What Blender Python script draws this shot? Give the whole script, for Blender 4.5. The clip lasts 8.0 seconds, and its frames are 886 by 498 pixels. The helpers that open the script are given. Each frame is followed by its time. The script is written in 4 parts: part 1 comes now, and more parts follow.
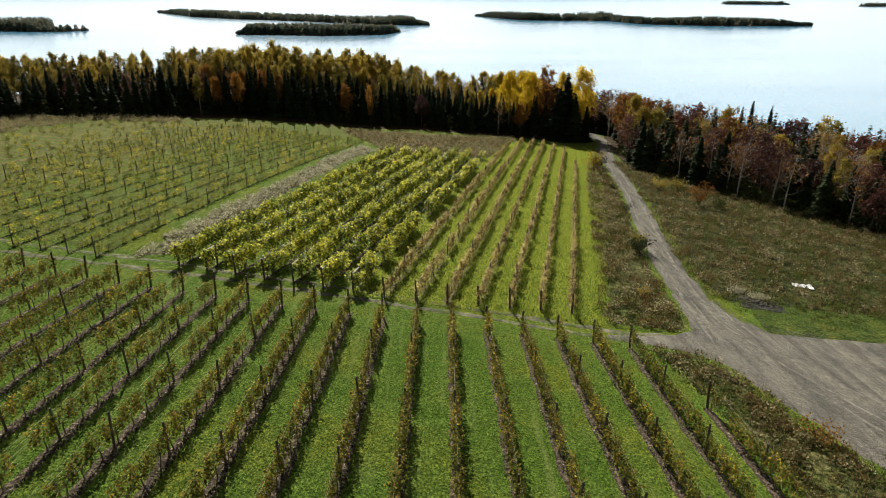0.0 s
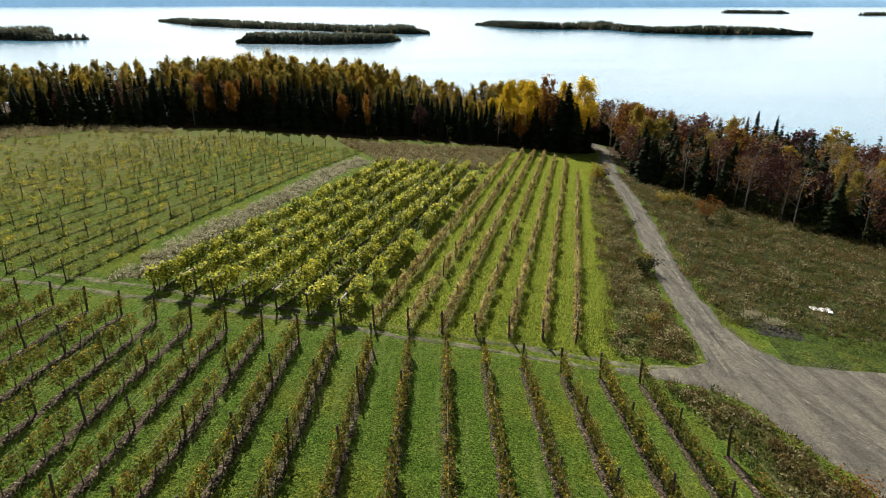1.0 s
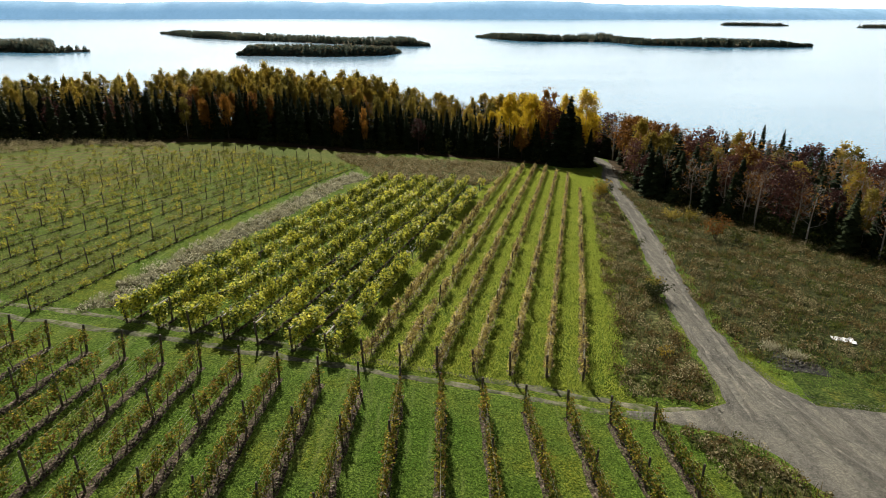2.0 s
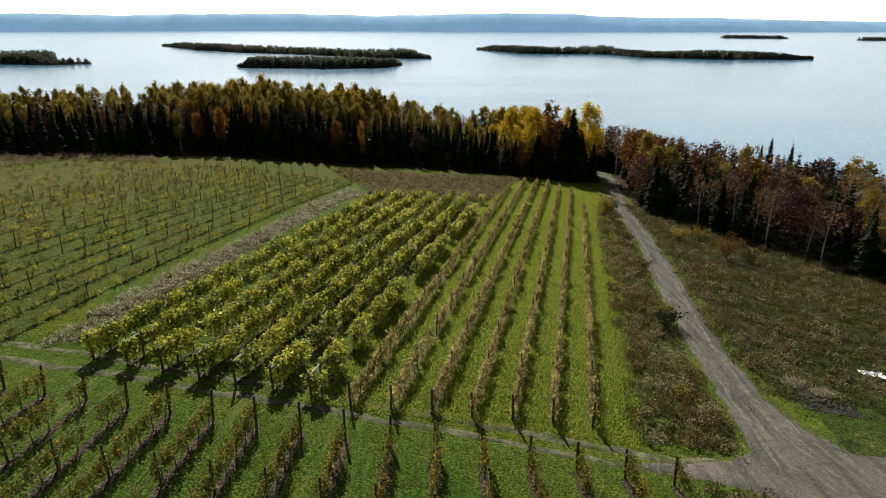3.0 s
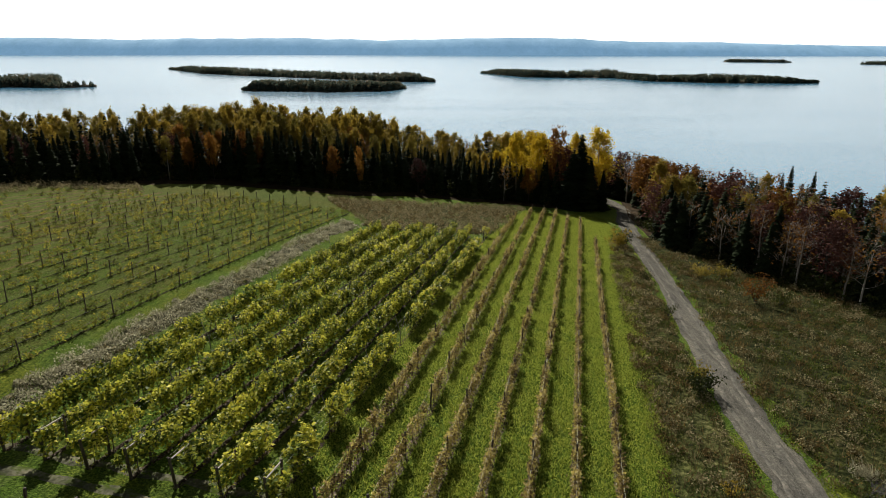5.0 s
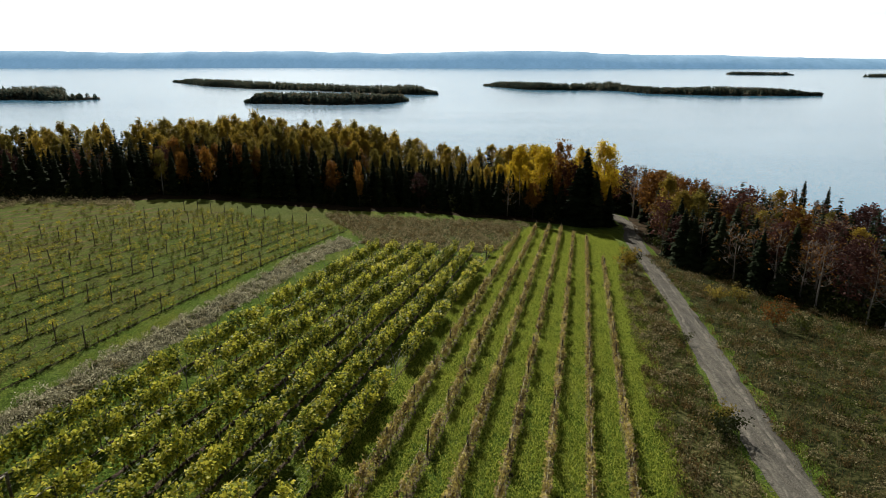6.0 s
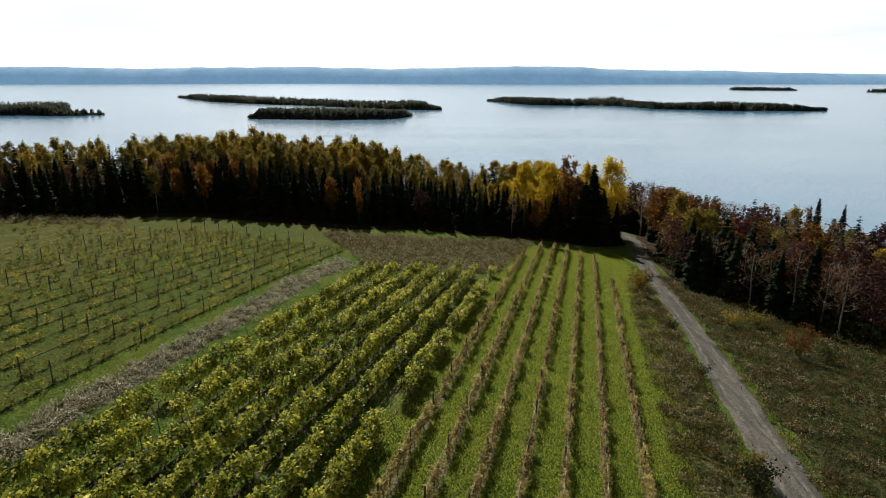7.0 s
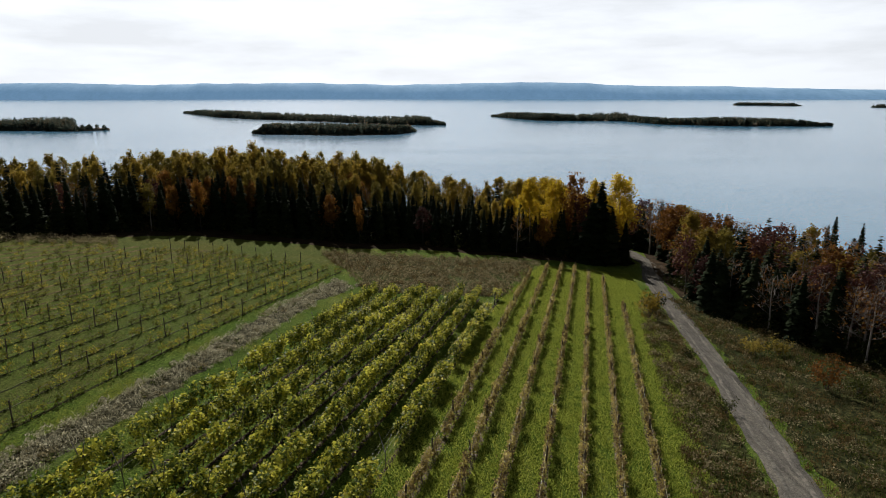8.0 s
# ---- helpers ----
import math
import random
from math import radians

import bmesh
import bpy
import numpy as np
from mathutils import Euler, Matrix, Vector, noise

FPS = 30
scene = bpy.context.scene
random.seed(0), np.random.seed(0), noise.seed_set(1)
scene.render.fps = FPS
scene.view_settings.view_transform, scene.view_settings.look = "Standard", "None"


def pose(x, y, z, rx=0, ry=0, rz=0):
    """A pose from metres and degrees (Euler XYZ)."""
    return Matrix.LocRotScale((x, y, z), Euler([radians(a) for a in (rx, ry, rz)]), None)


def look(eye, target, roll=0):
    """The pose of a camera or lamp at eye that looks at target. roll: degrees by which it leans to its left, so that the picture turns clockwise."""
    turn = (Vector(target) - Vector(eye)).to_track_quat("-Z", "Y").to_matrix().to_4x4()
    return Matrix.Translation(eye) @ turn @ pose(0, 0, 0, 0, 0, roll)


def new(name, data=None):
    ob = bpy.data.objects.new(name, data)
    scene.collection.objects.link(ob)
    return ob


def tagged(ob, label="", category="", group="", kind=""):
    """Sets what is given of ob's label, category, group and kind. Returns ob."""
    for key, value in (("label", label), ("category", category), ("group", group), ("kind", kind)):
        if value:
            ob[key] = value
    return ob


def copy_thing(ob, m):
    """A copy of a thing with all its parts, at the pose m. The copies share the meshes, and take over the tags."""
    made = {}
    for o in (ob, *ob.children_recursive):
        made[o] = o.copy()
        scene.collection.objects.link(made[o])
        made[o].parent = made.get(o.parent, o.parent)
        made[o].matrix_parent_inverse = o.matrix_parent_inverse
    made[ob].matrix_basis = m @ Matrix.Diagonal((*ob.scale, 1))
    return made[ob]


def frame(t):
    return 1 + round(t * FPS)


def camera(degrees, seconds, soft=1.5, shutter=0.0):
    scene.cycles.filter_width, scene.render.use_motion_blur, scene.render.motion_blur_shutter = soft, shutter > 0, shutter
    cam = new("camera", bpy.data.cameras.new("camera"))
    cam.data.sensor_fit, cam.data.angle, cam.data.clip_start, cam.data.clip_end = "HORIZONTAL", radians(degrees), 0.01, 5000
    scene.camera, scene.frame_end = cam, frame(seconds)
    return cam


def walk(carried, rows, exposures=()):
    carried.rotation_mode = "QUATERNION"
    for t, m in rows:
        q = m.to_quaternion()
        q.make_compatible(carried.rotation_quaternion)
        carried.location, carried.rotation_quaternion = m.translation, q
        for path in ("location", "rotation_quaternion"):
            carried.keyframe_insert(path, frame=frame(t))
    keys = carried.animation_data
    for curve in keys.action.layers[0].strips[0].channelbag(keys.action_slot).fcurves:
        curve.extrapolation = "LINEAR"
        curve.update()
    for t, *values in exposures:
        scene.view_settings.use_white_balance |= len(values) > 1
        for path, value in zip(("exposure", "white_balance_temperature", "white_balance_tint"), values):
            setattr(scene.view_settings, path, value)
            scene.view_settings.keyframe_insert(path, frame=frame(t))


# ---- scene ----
cam = camera(71.4, 8.0, soft=0.8)
EYE = 18.7
PATH = [
    (0.0, 0.000, 0.000, 0.000, 0.000, -22.750, 0.0),
    (0.5, 0.214, 1.783, -0.115, 0.015, -22.440, 0.0),
    (1.0, 0.431, 3.577, -0.207, 0.048, -22.015, 0.0),
    (1.5, 0.630, 5.398, -0.280, 0.085, -21.515, 0.0),
    (3.0, 1.089, 11.047, -0.485, 0.210, -19.971, -0.02),
    (3.5, 1.236, 12.951, -0.551, 0.300, -19.465, -0.03),
    (4.0, 1.366, 14.887, -0.630, 0.403, -18.966, -0.05),
    (4.5, 1.488, 16.810, -0.735, 0.510, -18.460, -0.05),
    (6.0, 1.829, 22.855, -1.010, 0.898, -16.869, -0.03),
    (6.5, 1.923, 24.849, -1.105, 1.050, -16.207, -0.01),
    (7.0, 2.010, 26.836, -1.205, 1.222, -15.533, 0.01),
    (7.5, 2.095, 28.865, -1.285, 1.415, -14.851, 0.025),
    (8.0, 2.161, 30.895, -1.362, 1.608, -14.162, 0.045),
]
EXPOSURES = [(0.0, 0.74, 6500, 10), (1.5, 0.74, 6500, 10), (3.0, 0.28, 6450, 10), (4.5, 0.17, 6450, 10), (6.5, 0.14, 6400, 11), (8.0, -0.18, 6250, 15)]
walk(cam, [(t, pose(x, y, EYE + z, 90 + pitch, roll, yaw)) for t, x, y, z, yaw, pitch, roll in PATH], EXPOSURES)

# ---------------------------------------------------------------- light
SUN_AZ, SUN_EL = radians(-14.5), radians(35.0)
sun_way = Vector((math.sin(SUN_AZ) * math.cos(SUN_EL), math.cos(SUN_AZ) * math.cos(SUN_EL), math.sin(SUN_EL)))
sun = new("sun", bpy.data.lights.new("sun", "SUN"))
sun.data.energy, sun.data.angle, sun.data.color = 5.0, radians(0.53), (1.0, 0.94, 0.84)
sun.matrix_world = look((0, 0, 200), Vector((0, 0, 200)) - sun_way)

world = bpy.data.worlds.new("sky")
scene.world = world
world.use_nodes = True
wn, wl = world.node_tree.nodes, world.node_tree.links
wn.clear()
w_out = wn.new("ShaderNodeOutputWorld")
w_bg = wn.new("ShaderNodeBackground")
w_sky = wn.new("ShaderNodeTexSky")
w_sky.sky_type = "NISHITA"
w_sky.sun_disc = False
w_sky.sun_elevation, w_sky.sun_rotation = SUN_EL, SUN_AZ
w_sky.air_density, w_sky.dust_density, w_sky.ozone_density = 1.0, 1.5, 1.0
w_bg.inputs["Strength"].default_value = 0.0183
w_co = wn.new("ShaderNodeTexCoord")
w_map = wn.new("ShaderNodeMapping")
w_map.inputs["Scale"].default_value = (1.6, 1.6, 9.0)
w_noise = wn.new("ShaderNodeTexNoise")
w_noise.inputs["Scale"].default_value, w_noise.inputs["Detail"].default_value, w_noise.inputs["Roughness"].default_value = 2.2, 7.0, 0.56
w_ramp = wn.new("ShaderNodeValToRGB")
w_ramp.color_ramp.elements[0].position, w_ramp.color_ramp.elements[1].position = 0.36, 0.62
w_ramp.color_ramp.elements[0].color, w_ramp.color_ramp.elements[1].color = (0.78, 0.78, 0.78, 1), (1, 1, 1, 1)
w_mix = wn.new("ShaderNodeMixRGB")
# thin cloud is brighter towards the sun
w_dot = wn.new("ShaderNodeVectorMath")
w_dot.operation = "DOT_PRODUCT"
w_dot.inputs[1].default_value = sun_way
w_glow = wn.new("ShaderNodeValToRGB")
for k, (p, v) in enumerate(((0.0, 0.26), (0.42, 1.0), (0.8, 1.25), (0.92, 1.3), (1.0, 1.5))):
    e = w_glow.color_ramp.elements[k] if k < 2 else w_glow.color_ramp.elements.new(p)
    e.position, e.color = p, (v, v, v, 1)
w_tint = wn.new("ShaderNodeVectorMath")
w_tint.operation = "SCALE"
w_tint.inputs[0].default_value = (51.0, 53.6, 53.2)
wl.new(w_co.outputs["Generated"], w_dot.inputs[0])
wl.new(w_dot.outputs["Value"], w_glow.inputs["Fac"])
wl.new(w_glow.outputs["Color"], w_tint.inputs["Scale"])
wl.new(w_tint.outputs["Vector"], w_mix.inputs["Color2"])
wl.new(w_co.outputs["Generated"], w_map.inputs["Vector"])
wl.new(w_map.outputs["Vector"], w_noise.inputs["Vector"])
wl.new(w_noise.outputs["Fac"], w_ramp.inputs["Fac"])
# the cloud layer lies low, round the horizon; the sky overhead is clear
w_sep = wn.new("ShaderNodeSeparateXYZ")
w_low = wn.new("ShaderNodeMapRange")
w_low.interpolation_type = "SMOOTHSTEP"
w_low.inputs["From Min"].default_value, w_low.inputs["From Max"].default_value = 0.20, 0.56
w_low.inputs["To Min"].default_value, w_low.inputs["To Max"].default_value = 1.0, 0.05
w_mul = wn.new("ShaderNodeMath")
w_mul.operation = "MULTIPLY"
wl.new(w_co.outputs["Generated"], w_sep.inputs["Vector"])
wl.new(w_sep.outputs["Z"], w_low.inputs["Value"])
wl.new(w_ramp.outputs["Color"], w_mul.inputs[0])
wl.new(w_low.outputs["Result"], w_mul.inputs[1])
wl.new(w_mul.outputs[0], w_mix.inputs["Fac"])
w_clear = wn.new("ShaderNodeVectorMath")
w_clear.operation = "SCALE"
w_clear.inputs["Scale"].default_value = 0.5
wl.new(w_sky.outputs["Color"], w_clear.inputs[0])
wl.new(w_clear.outputs["Vector"], w_mix.inputs["Color1"])
wl.new(w_mix.outputs["Color"], w_bg.inputs["Color"])
wl.new(w_bg.outputs["Background"], w_out.inputs["Surface"])


# ---------------------------------------------------------------- materials
def material(name):
    m = bpy.data.materials.new(name)
    m.use_nodes = True
    n = m.node_tree.nodes
    return m, n, m.node_tree.links, n["Principled BSDF"]


def ramp(n, stops):
    r = n.new("ShaderNodeValToRGB")
    e = r.color_ramp.elements
    while len(e) < len(stops):
        e.new(0.5)
    for k, (p, c) in enumerate(stops):
        e[k].position, e[k].color = p, (*c, 1)
    return r


def noise_tex(n, l, scale, detail=4.0, rough=0.55, source="Object", stretch=(1, 1, 1)):
    co = n.new("ShaderNodeTexCoord")
    mp = n.new("ShaderNodeMapping")
    mp.inputs["Scale"].default_value = stretch
    t = n.new("ShaderNodeTexNoise")
    t.inputs["Scale"].default_value, t.inputs["Detail"].default_value, t.inputs["Roughness"].default_value = scale, detail, rough
    l.new(co.outputs[source], mp.inputs["Vector"])
    l.new(mp.outputs["Vector"], t.inputs["Vector"])
    return t


def mixed(n, l, fac, a, b, mode="MIX", amount=None):
    m = n.new("ShaderNodeMixRGB")
    m.blend_type = mode
    if amount is not None:
        m.inputs["Fac"].default_value = amount
    elif fac is not None:
        l.new(fac, m.inputs["Fac"])
    for key, v in (("Color1", a), ("Color2", b)):
        if isinstance(v, tuple):
            m.inputs[key].default_value = (*v, 1)
        else:
            l.new(v, m.inputs[key])
    return m.outputs["Color"]


def earth(name, fine, coarse, fine_scale, coarse_scale, bump=0.5, bump_scale=6.0, distance=0.05, rough=0.95, mottle=0.8):
    """A rough ground surface: two noises, a fine and a coarse colour ramp, and relief."""
    m, n, l, b = material(name)
    f = noise_tex(n, l, fine_scale, 6.0, 0.68)
    rf = ramp(n, fine)
    l.new(f.outputs["Fac"], rf.inputs["Fac"])
    c = noise_tex(n, l, coarse_scale, 4.0, 0.6)
    rc = ramp(n, coarse)
    l.new(c.outputs["Fac"], rc.inputs["Fac"])
    mid = noise_tex(n, l, fine_scale * 0.22, 5.0, 0.65)
    rm = ramp(n, [(0.36, (0.55, 0.58, 0.55)), (0.5, (1.0, 1.0, 1.0)), (0.64, (1.5, 1.42, 1.4))])
    l.new(mid.outputs["Fac"], rm.inputs["Fac"])
    both = mixed(n, l, None, rf.outputs["Color"], rc.outputs["Color"], "MULTIPLY", 1.0)
    l.new(mixed(n, l, None, both, rm.outputs["Color"], "MULTIPLY", mottle), b.inputs["Base Color"])
    b.inputs["Roughness"].default_value = rough
    b.inputs["Specular IOR Level"].default_value = 0.04
    bt = noise_tex(n, l, bump_scale, 5.0, 0.7)
    bp = n.new("ShaderNodeBump")
    bp.inputs["Strength"].default_value, bp.inputs["Distance"].default_value = bump, distance
    l.new(bt.outputs["Fac"], bp.inputs["Height"])
    l.new(bp.outputs["Normal"], b.inputs["Normal"])
    return m


def leafy(name, stops, translucent=0.45, rough=0.6, by_object=0.5, gloss=0.06):
    """Leaves: each leaf its own tint, each plant its own shift, and light through the blade."""
    m, n, l, b = material(name)
    g = n.new("ShaderNodeNewGeometry")
    o = n.new("ShaderNodeObjectInfo")
    mx = n.new("ShaderNodeMath")
    mx.operation = "MULTIPLY_ADD"
    sub = n.new("ShaderNodeMath")
    sub.operation = "MULTIPLY"
    sub.inputs[1].default_value = by_object
    l.new(o.outputs["Random"], sub.inputs[0])
    mx.inputs[1].default_value = 1.0 - by_object
    l.new(g.outputs["Random Per Island"], mx.inputs[0])
    l.new(sub.outputs[0], mx.inputs[2])
    r = ramp(n, stops)
    l.new(mx.outputs[0], r.inputs["Fac"])
    l.new(r.outputs["Color"], b.inputs["Base Color"])
    b.inputs["Roughness"].default_value = rough
    b.inputs["Specular IOR Level"].default_value = gloss
    t = n.new("ShaderNodeBsdfTranslucent")
    l.new(r.outputs["Color"], t.inputs["Color"])
    ms = n.new("ShaderNodeMixShader")
    ms.inputs["Fac"].default_value = translucent
    l.new(b.outputs["BSDF"], ms.inputs[1])
    l.new(t.outputs["BSDF"], ms.inputs[2])
    l.new(ms.outputs["Shader"], n["Material Output"].inputs["Surface"])
    return m


def woody(name, dark, light, scale=4.0, rough=0.85):
    m, n, l, b = material(name)
    t = noise_tex(n, l, scale, 5.0, 0.6, "Object", (6, 6, 1))
    r = ramp(n, [(0.3, dark), (0.7, light)])
    l.new(t.outputs["Fac"], r.inputs["Fac"])
    l.new(r.outputs["Color"], b.inputs["Base Color"])
    b.inputs["Roughness"].default_value = rough
    bp = n.new("ShaderNodeBump")
    bp.inputs["Strength"].default_value, bp.inputs["Distance"].default_value = 0.4, 0.01
    l.new(t.outputs["Fac"], bp.inputs["Height"])
    l.new(bp.outputs["Normal"], b.inputs["Normal"])
    return m


WHITE = [(0.25, (0.62, 0.62, 0.6)), (0.75, (1.15, 1.12, 1.0))]
M_GRASS = earth("mown grass", [(0.36, (0.009, 0.022, 0.005)), (0.50, (0.046, 0.086, 0.013)), (0.64, (0.165, 0.225, 0.038))],
                [(0.36, (0.70, 0.88, 0.7)), (0.5, (1.0, 1.0, 1.0)), (0.64, (1.45, 1.08, 0.8))], 8.0, 0.16, 1.0, 7.0, 0.14, mottle=0.5)
def add_ruts(m):
    """Faint wheel ruts that run on from the road and sweep across the yard."""
    n, l = m.node_tree.nodes, m.node_tree.links
    b = n["Principled BSDF"]
    old = b.inputs["Base Color"].links[0].from_socket
    co, turn, bend = n.new("ShaderNodeTexCoord"), n.new("ShaderNodeMapping"), n.new("ShaderNodeTexNoise")
    turn.inputs["Rotation"].default_value, turn.inputs["Scale"].default_value = (0, 0, radians(-24)), (1.5, 0.09, 1)
    l.new(co.outputs["Object"], turn.inputs["Vector"])
    bend.inputs["Scale"].default_value, bend.inputs["Detail"].default_value, bend.inputs["Distortion"].default_value = 1.0, 5.0, 0.5
    l.new(turn.outputs["Vector"], bend.inputs["Vector"])
    rr = ramp(n, [(0.36, (0.76, 0.75, 0.74)), (0.5, (0.98, 0.98, 0.98)), (0.64, (1.22, 1.20, 1.16))])
    l.new(bend.outputs["Fac"], rr.inputs["Fac"])
    l.new(mixed(n, l, None, old, rr.outputs["Color"], "MULTIPLY", 1.0), b.inputs["Base Color"])


def add_streaks(m, stretch, colour, low, high):
    """Thin straw-coloured streaks left by wheels and mower."""
    n, l = m.node_tree.nodes, m.node_tree.links
    b = n["Principled BSDF"]
    old = b.inputs["Base Color"].links[0].from_socket
    t = noise_tex(n, l, 1.0, 3.0, 0.6, "Object", stretch)
    g = noise_tex(n, l, 0.12, 2.0, 0.5)
    f = noise_tex(n, l, 6.0, 4.0, 0.7)
    mr = n.new("ShaderNodeMapRange")
    mr.inputs["From Min"].default_value, mr.inputs["From Max"].default_value = low, high
    add = n.new("ShaderNodeMath")
    add.operation = "MULTIPLY_ADD"
    add.inputs[1].default_value = 0.35
    l.new(g.outputs["Fac"], add.inputs[0])
    l.new(t.outputs["Fac"], add.inputs[2])
    l.new(add.outputs[0], mr.inputs["Value"])
    mu = n.new("ShaderNodeMath")
    mu.operation = "MULTIPLY"
    l.new(mr.outputs["Result"], mu.inputs[0])
    l.new(f.outputs["Fac"], mu.inputs[1])
    l.new(mixed(n, l, mu.outputs[0], old, colour), b.inputs["Base Color"])


add_streaks(M_GRASS, (1.3, 0.035, 1), (0.22, 0.25, 0.09), 0.74, 1.0)
M_OLIVE = earth("olive autumn grass", [(0.38, (0.014, 0.028, 0.005)), (0.50, (0.050, 0.074, 0.016)), (0.62, (0.132, 0.148, 0.042))],
                [(0.3, (0.8, 0.95, 0.7)), (0.5, (1.0, 0.95, 0.9)), (0.72, (1.35, 0.98, 0.85))], 8.0, 0.09, 1.0, 7.0, 0.12, mottle=0.5)
M_DRYBED = earth("bleached dead grass", [(0.40, (0.028, 0.028, 0.014)), (0.52, (0.085, 0.083, 0.048)), (0.64, (0.28, 0.272, 0.19))], [(0.25, (0.62, 0.62, 0.6)), (0.75, (1.1, 1.08, 1.0))], 3.0, 0.4, 1.0, 4.0, 0.2)
for m_, tint_ in ((M_GRASS, (0.40, 0.50, 0.04, 1)), (M_OLIVE, (0.42, 0.46, 0.06, 1))):
    b_ = m_.node_tree.nodes["Principled BSDF"]
    b_.inputs["Sheen Weight"].default_value, b_.inputs["Sheen Roughness"].default_value, b_.inputs["Sheen Tint"].default_value = 0.38, 0.4, tint_
M_SCRUB = earth("dry scrub ground", [(0.38, (0.018, 0.023, 0.008)), (0.5, (0.070, 0.076, 0.027)), (0.64, (0.175, 0.165, 0.078))],
                [(0.3, (0.62, 0.85, 0.45)), (0.5, (0.95, 0.98, 0.85)), (0.7, (1.1, 1.0, 0.92))], 2.5, 0.16, 1.0, 3.0, 0.2)
M_FIELD = earth("dark weedy field", [(0.38, (0.010, 0.014, 0.005)), (0.5, (0.036, 0.043, 0.014)), (0.64, (0.10, 0.098, 0.042))], [(0.3, (0.62, 0.85, 0.45)), (0.5, (0.95, 0.98, 0.85)), (0.7, (1.1, 1.0, 0.92))], 2.5, 0.12, 1.0, 3.0, 0.2)
M_GRAVEL = earth("grey gravel", [(0.34, (0.060, 0.058, 0.053)), (0.5, (0.128, 0.124, 0.114)), (0.68, (0.25, 0.240, 0.218))], WHITE, 13.0, 0.35, 0.6, 10.0, 0.05, mottle=0.35)
add_ruts(M_GRAVEL)
M_PATCH = earth("rough green grass", [(0.36, (0.012, 0.026, 0.005)), (0.5, (0.042, 0.068, 0.013)), (0.66, (0.11, 0.135, 0.032))], [(0.36, (0.9, 0.8, 0.8)), (0.5, (1, 1, 1)), (0.64, (1.6, 1.2, 1.1))], 5.0, 0.5, 1.0, 6.0, 0.14)
M_RUT = earth("worn wheel rut", [(0.3, (0.070, 0.076, 0.045)), (0.5, (0.135, 0.136, 0.095)), (0.8, (0.24, 0.238, 0.19))], WHITE, 5.0, 0.5, 0.6, 9.0, 0.05)
rut_ = M_RUT.node_tree
r_old = rut_.nodes["Principled BSDF"].inputs["Base Color"].links[0].from_socket
r_t = noise_tex(rut_.nodes, rut_.links, 1.6, 5.0, 0.65)
r_r = ramp(rut_.nodes, [(0.36, (0, 0, 0)), (0.52, (1, 1, 1))])
rut_.links.new(r_t.outputs["Fac"], r_r.inputs["Fac"])
rut_.links.new(mixed(rut_.nodes, rut_.links, r_r.outputs["Color"], (0.055, 0.080, 0.010), r_old), rut_.nodes["Principled BSDF"].inputs["Base Color"])
M_LITTER = earth("leaf litter and bark", [(0.38, (0.022, 0.018, 0.014)), (0.50, (0.070, 0.055, 0.043)), (0.62, (0.17, 0.14, 0.115)), (0.72, (0.56, 0.52, 0.47))],
                 WHITE, 7.0, 0.6, 1.0, 8.0, 0.06)
M_MULCH = earth("grey-brown mulch", [(0.38, (0.040, 0.032, 0.026)), (0.50, (0.140, 0.110, 0.092)), (0.60, (0.27, 0.225, 0.195)), (0.68, (0.60, 0.56, 0.52))], WHITE, 6.0, 0.7, 1.0, 8.0, 0.06)
M_STUBBLE = earth("tan stubble rows", [(0.36, (0.05, 0.04, 0.02)), (0.5, (0.15, 0.12, 0.05)), (0.66, (0.30, 0.24, 0.11))], WHITE, 5.0, 0.4, 1.0, 6.0, 0.12)
M_UNDER = earth("unmown dull grass under vines", [(0.36, (0.012, 0.018, 0.006)), (0.5, (0.045, 0.052, 0.018)), (0.66, (0.13, 0.12, 0.05))], WHITE, 7.0, 0.4, 1.0, 6.0, 0.15)
M_FOREST_FLOOR = earth("forest floor", [(0.3, (0.020, 0.015, 0.009)), (0.6, (0.06, 0.042, 0.022)), (0.85, (0.11, 0.075, 0.035))], WHITE, 2.0, 0.2, 0.8, 3.0, 0.1)
M_POST = woody("weathered post", (0.035, 0.026, 0.020), (0.12, 0.095, 0.075))
M_PALE = woody("pale bare timber", (0.38, 0.33, 0.27), (0.62, 0.56, 0.48))
M_BARK = woody("dark bark", (0.022, 0.017, 0.013), (0.085, 0.068, 0.055), 3.0)
M_BIRCH = woody("pale bark", (0.14, 0.12, 0.10), (0.42, 0.39, 0.35), 3.0)
M_VINEWOOD = woody("vine wood", (0.06, 0.042, 0.032), (0.26, 0.19, 0.145), 8.0)

M_WIRE, n_, l_, b_ = material("galvanised wire")
b_.inputs["Base Color"].default_value, b_.inputs["Metallic"].default_value, b_.inputs["Roughness"].default_value = (0.42, 0.42, 0.32, 1), 0.3, 0.55
M_STEEL, n_, l_, b_ = material("dull steel stake")
b_.inputs["Base Color"].default_value, b_.inputs["Metallic"].default_value, b_.inputs["Roughness"].default_value = (0.16, 0.15, 0.14, 1), 0.5, 0.55

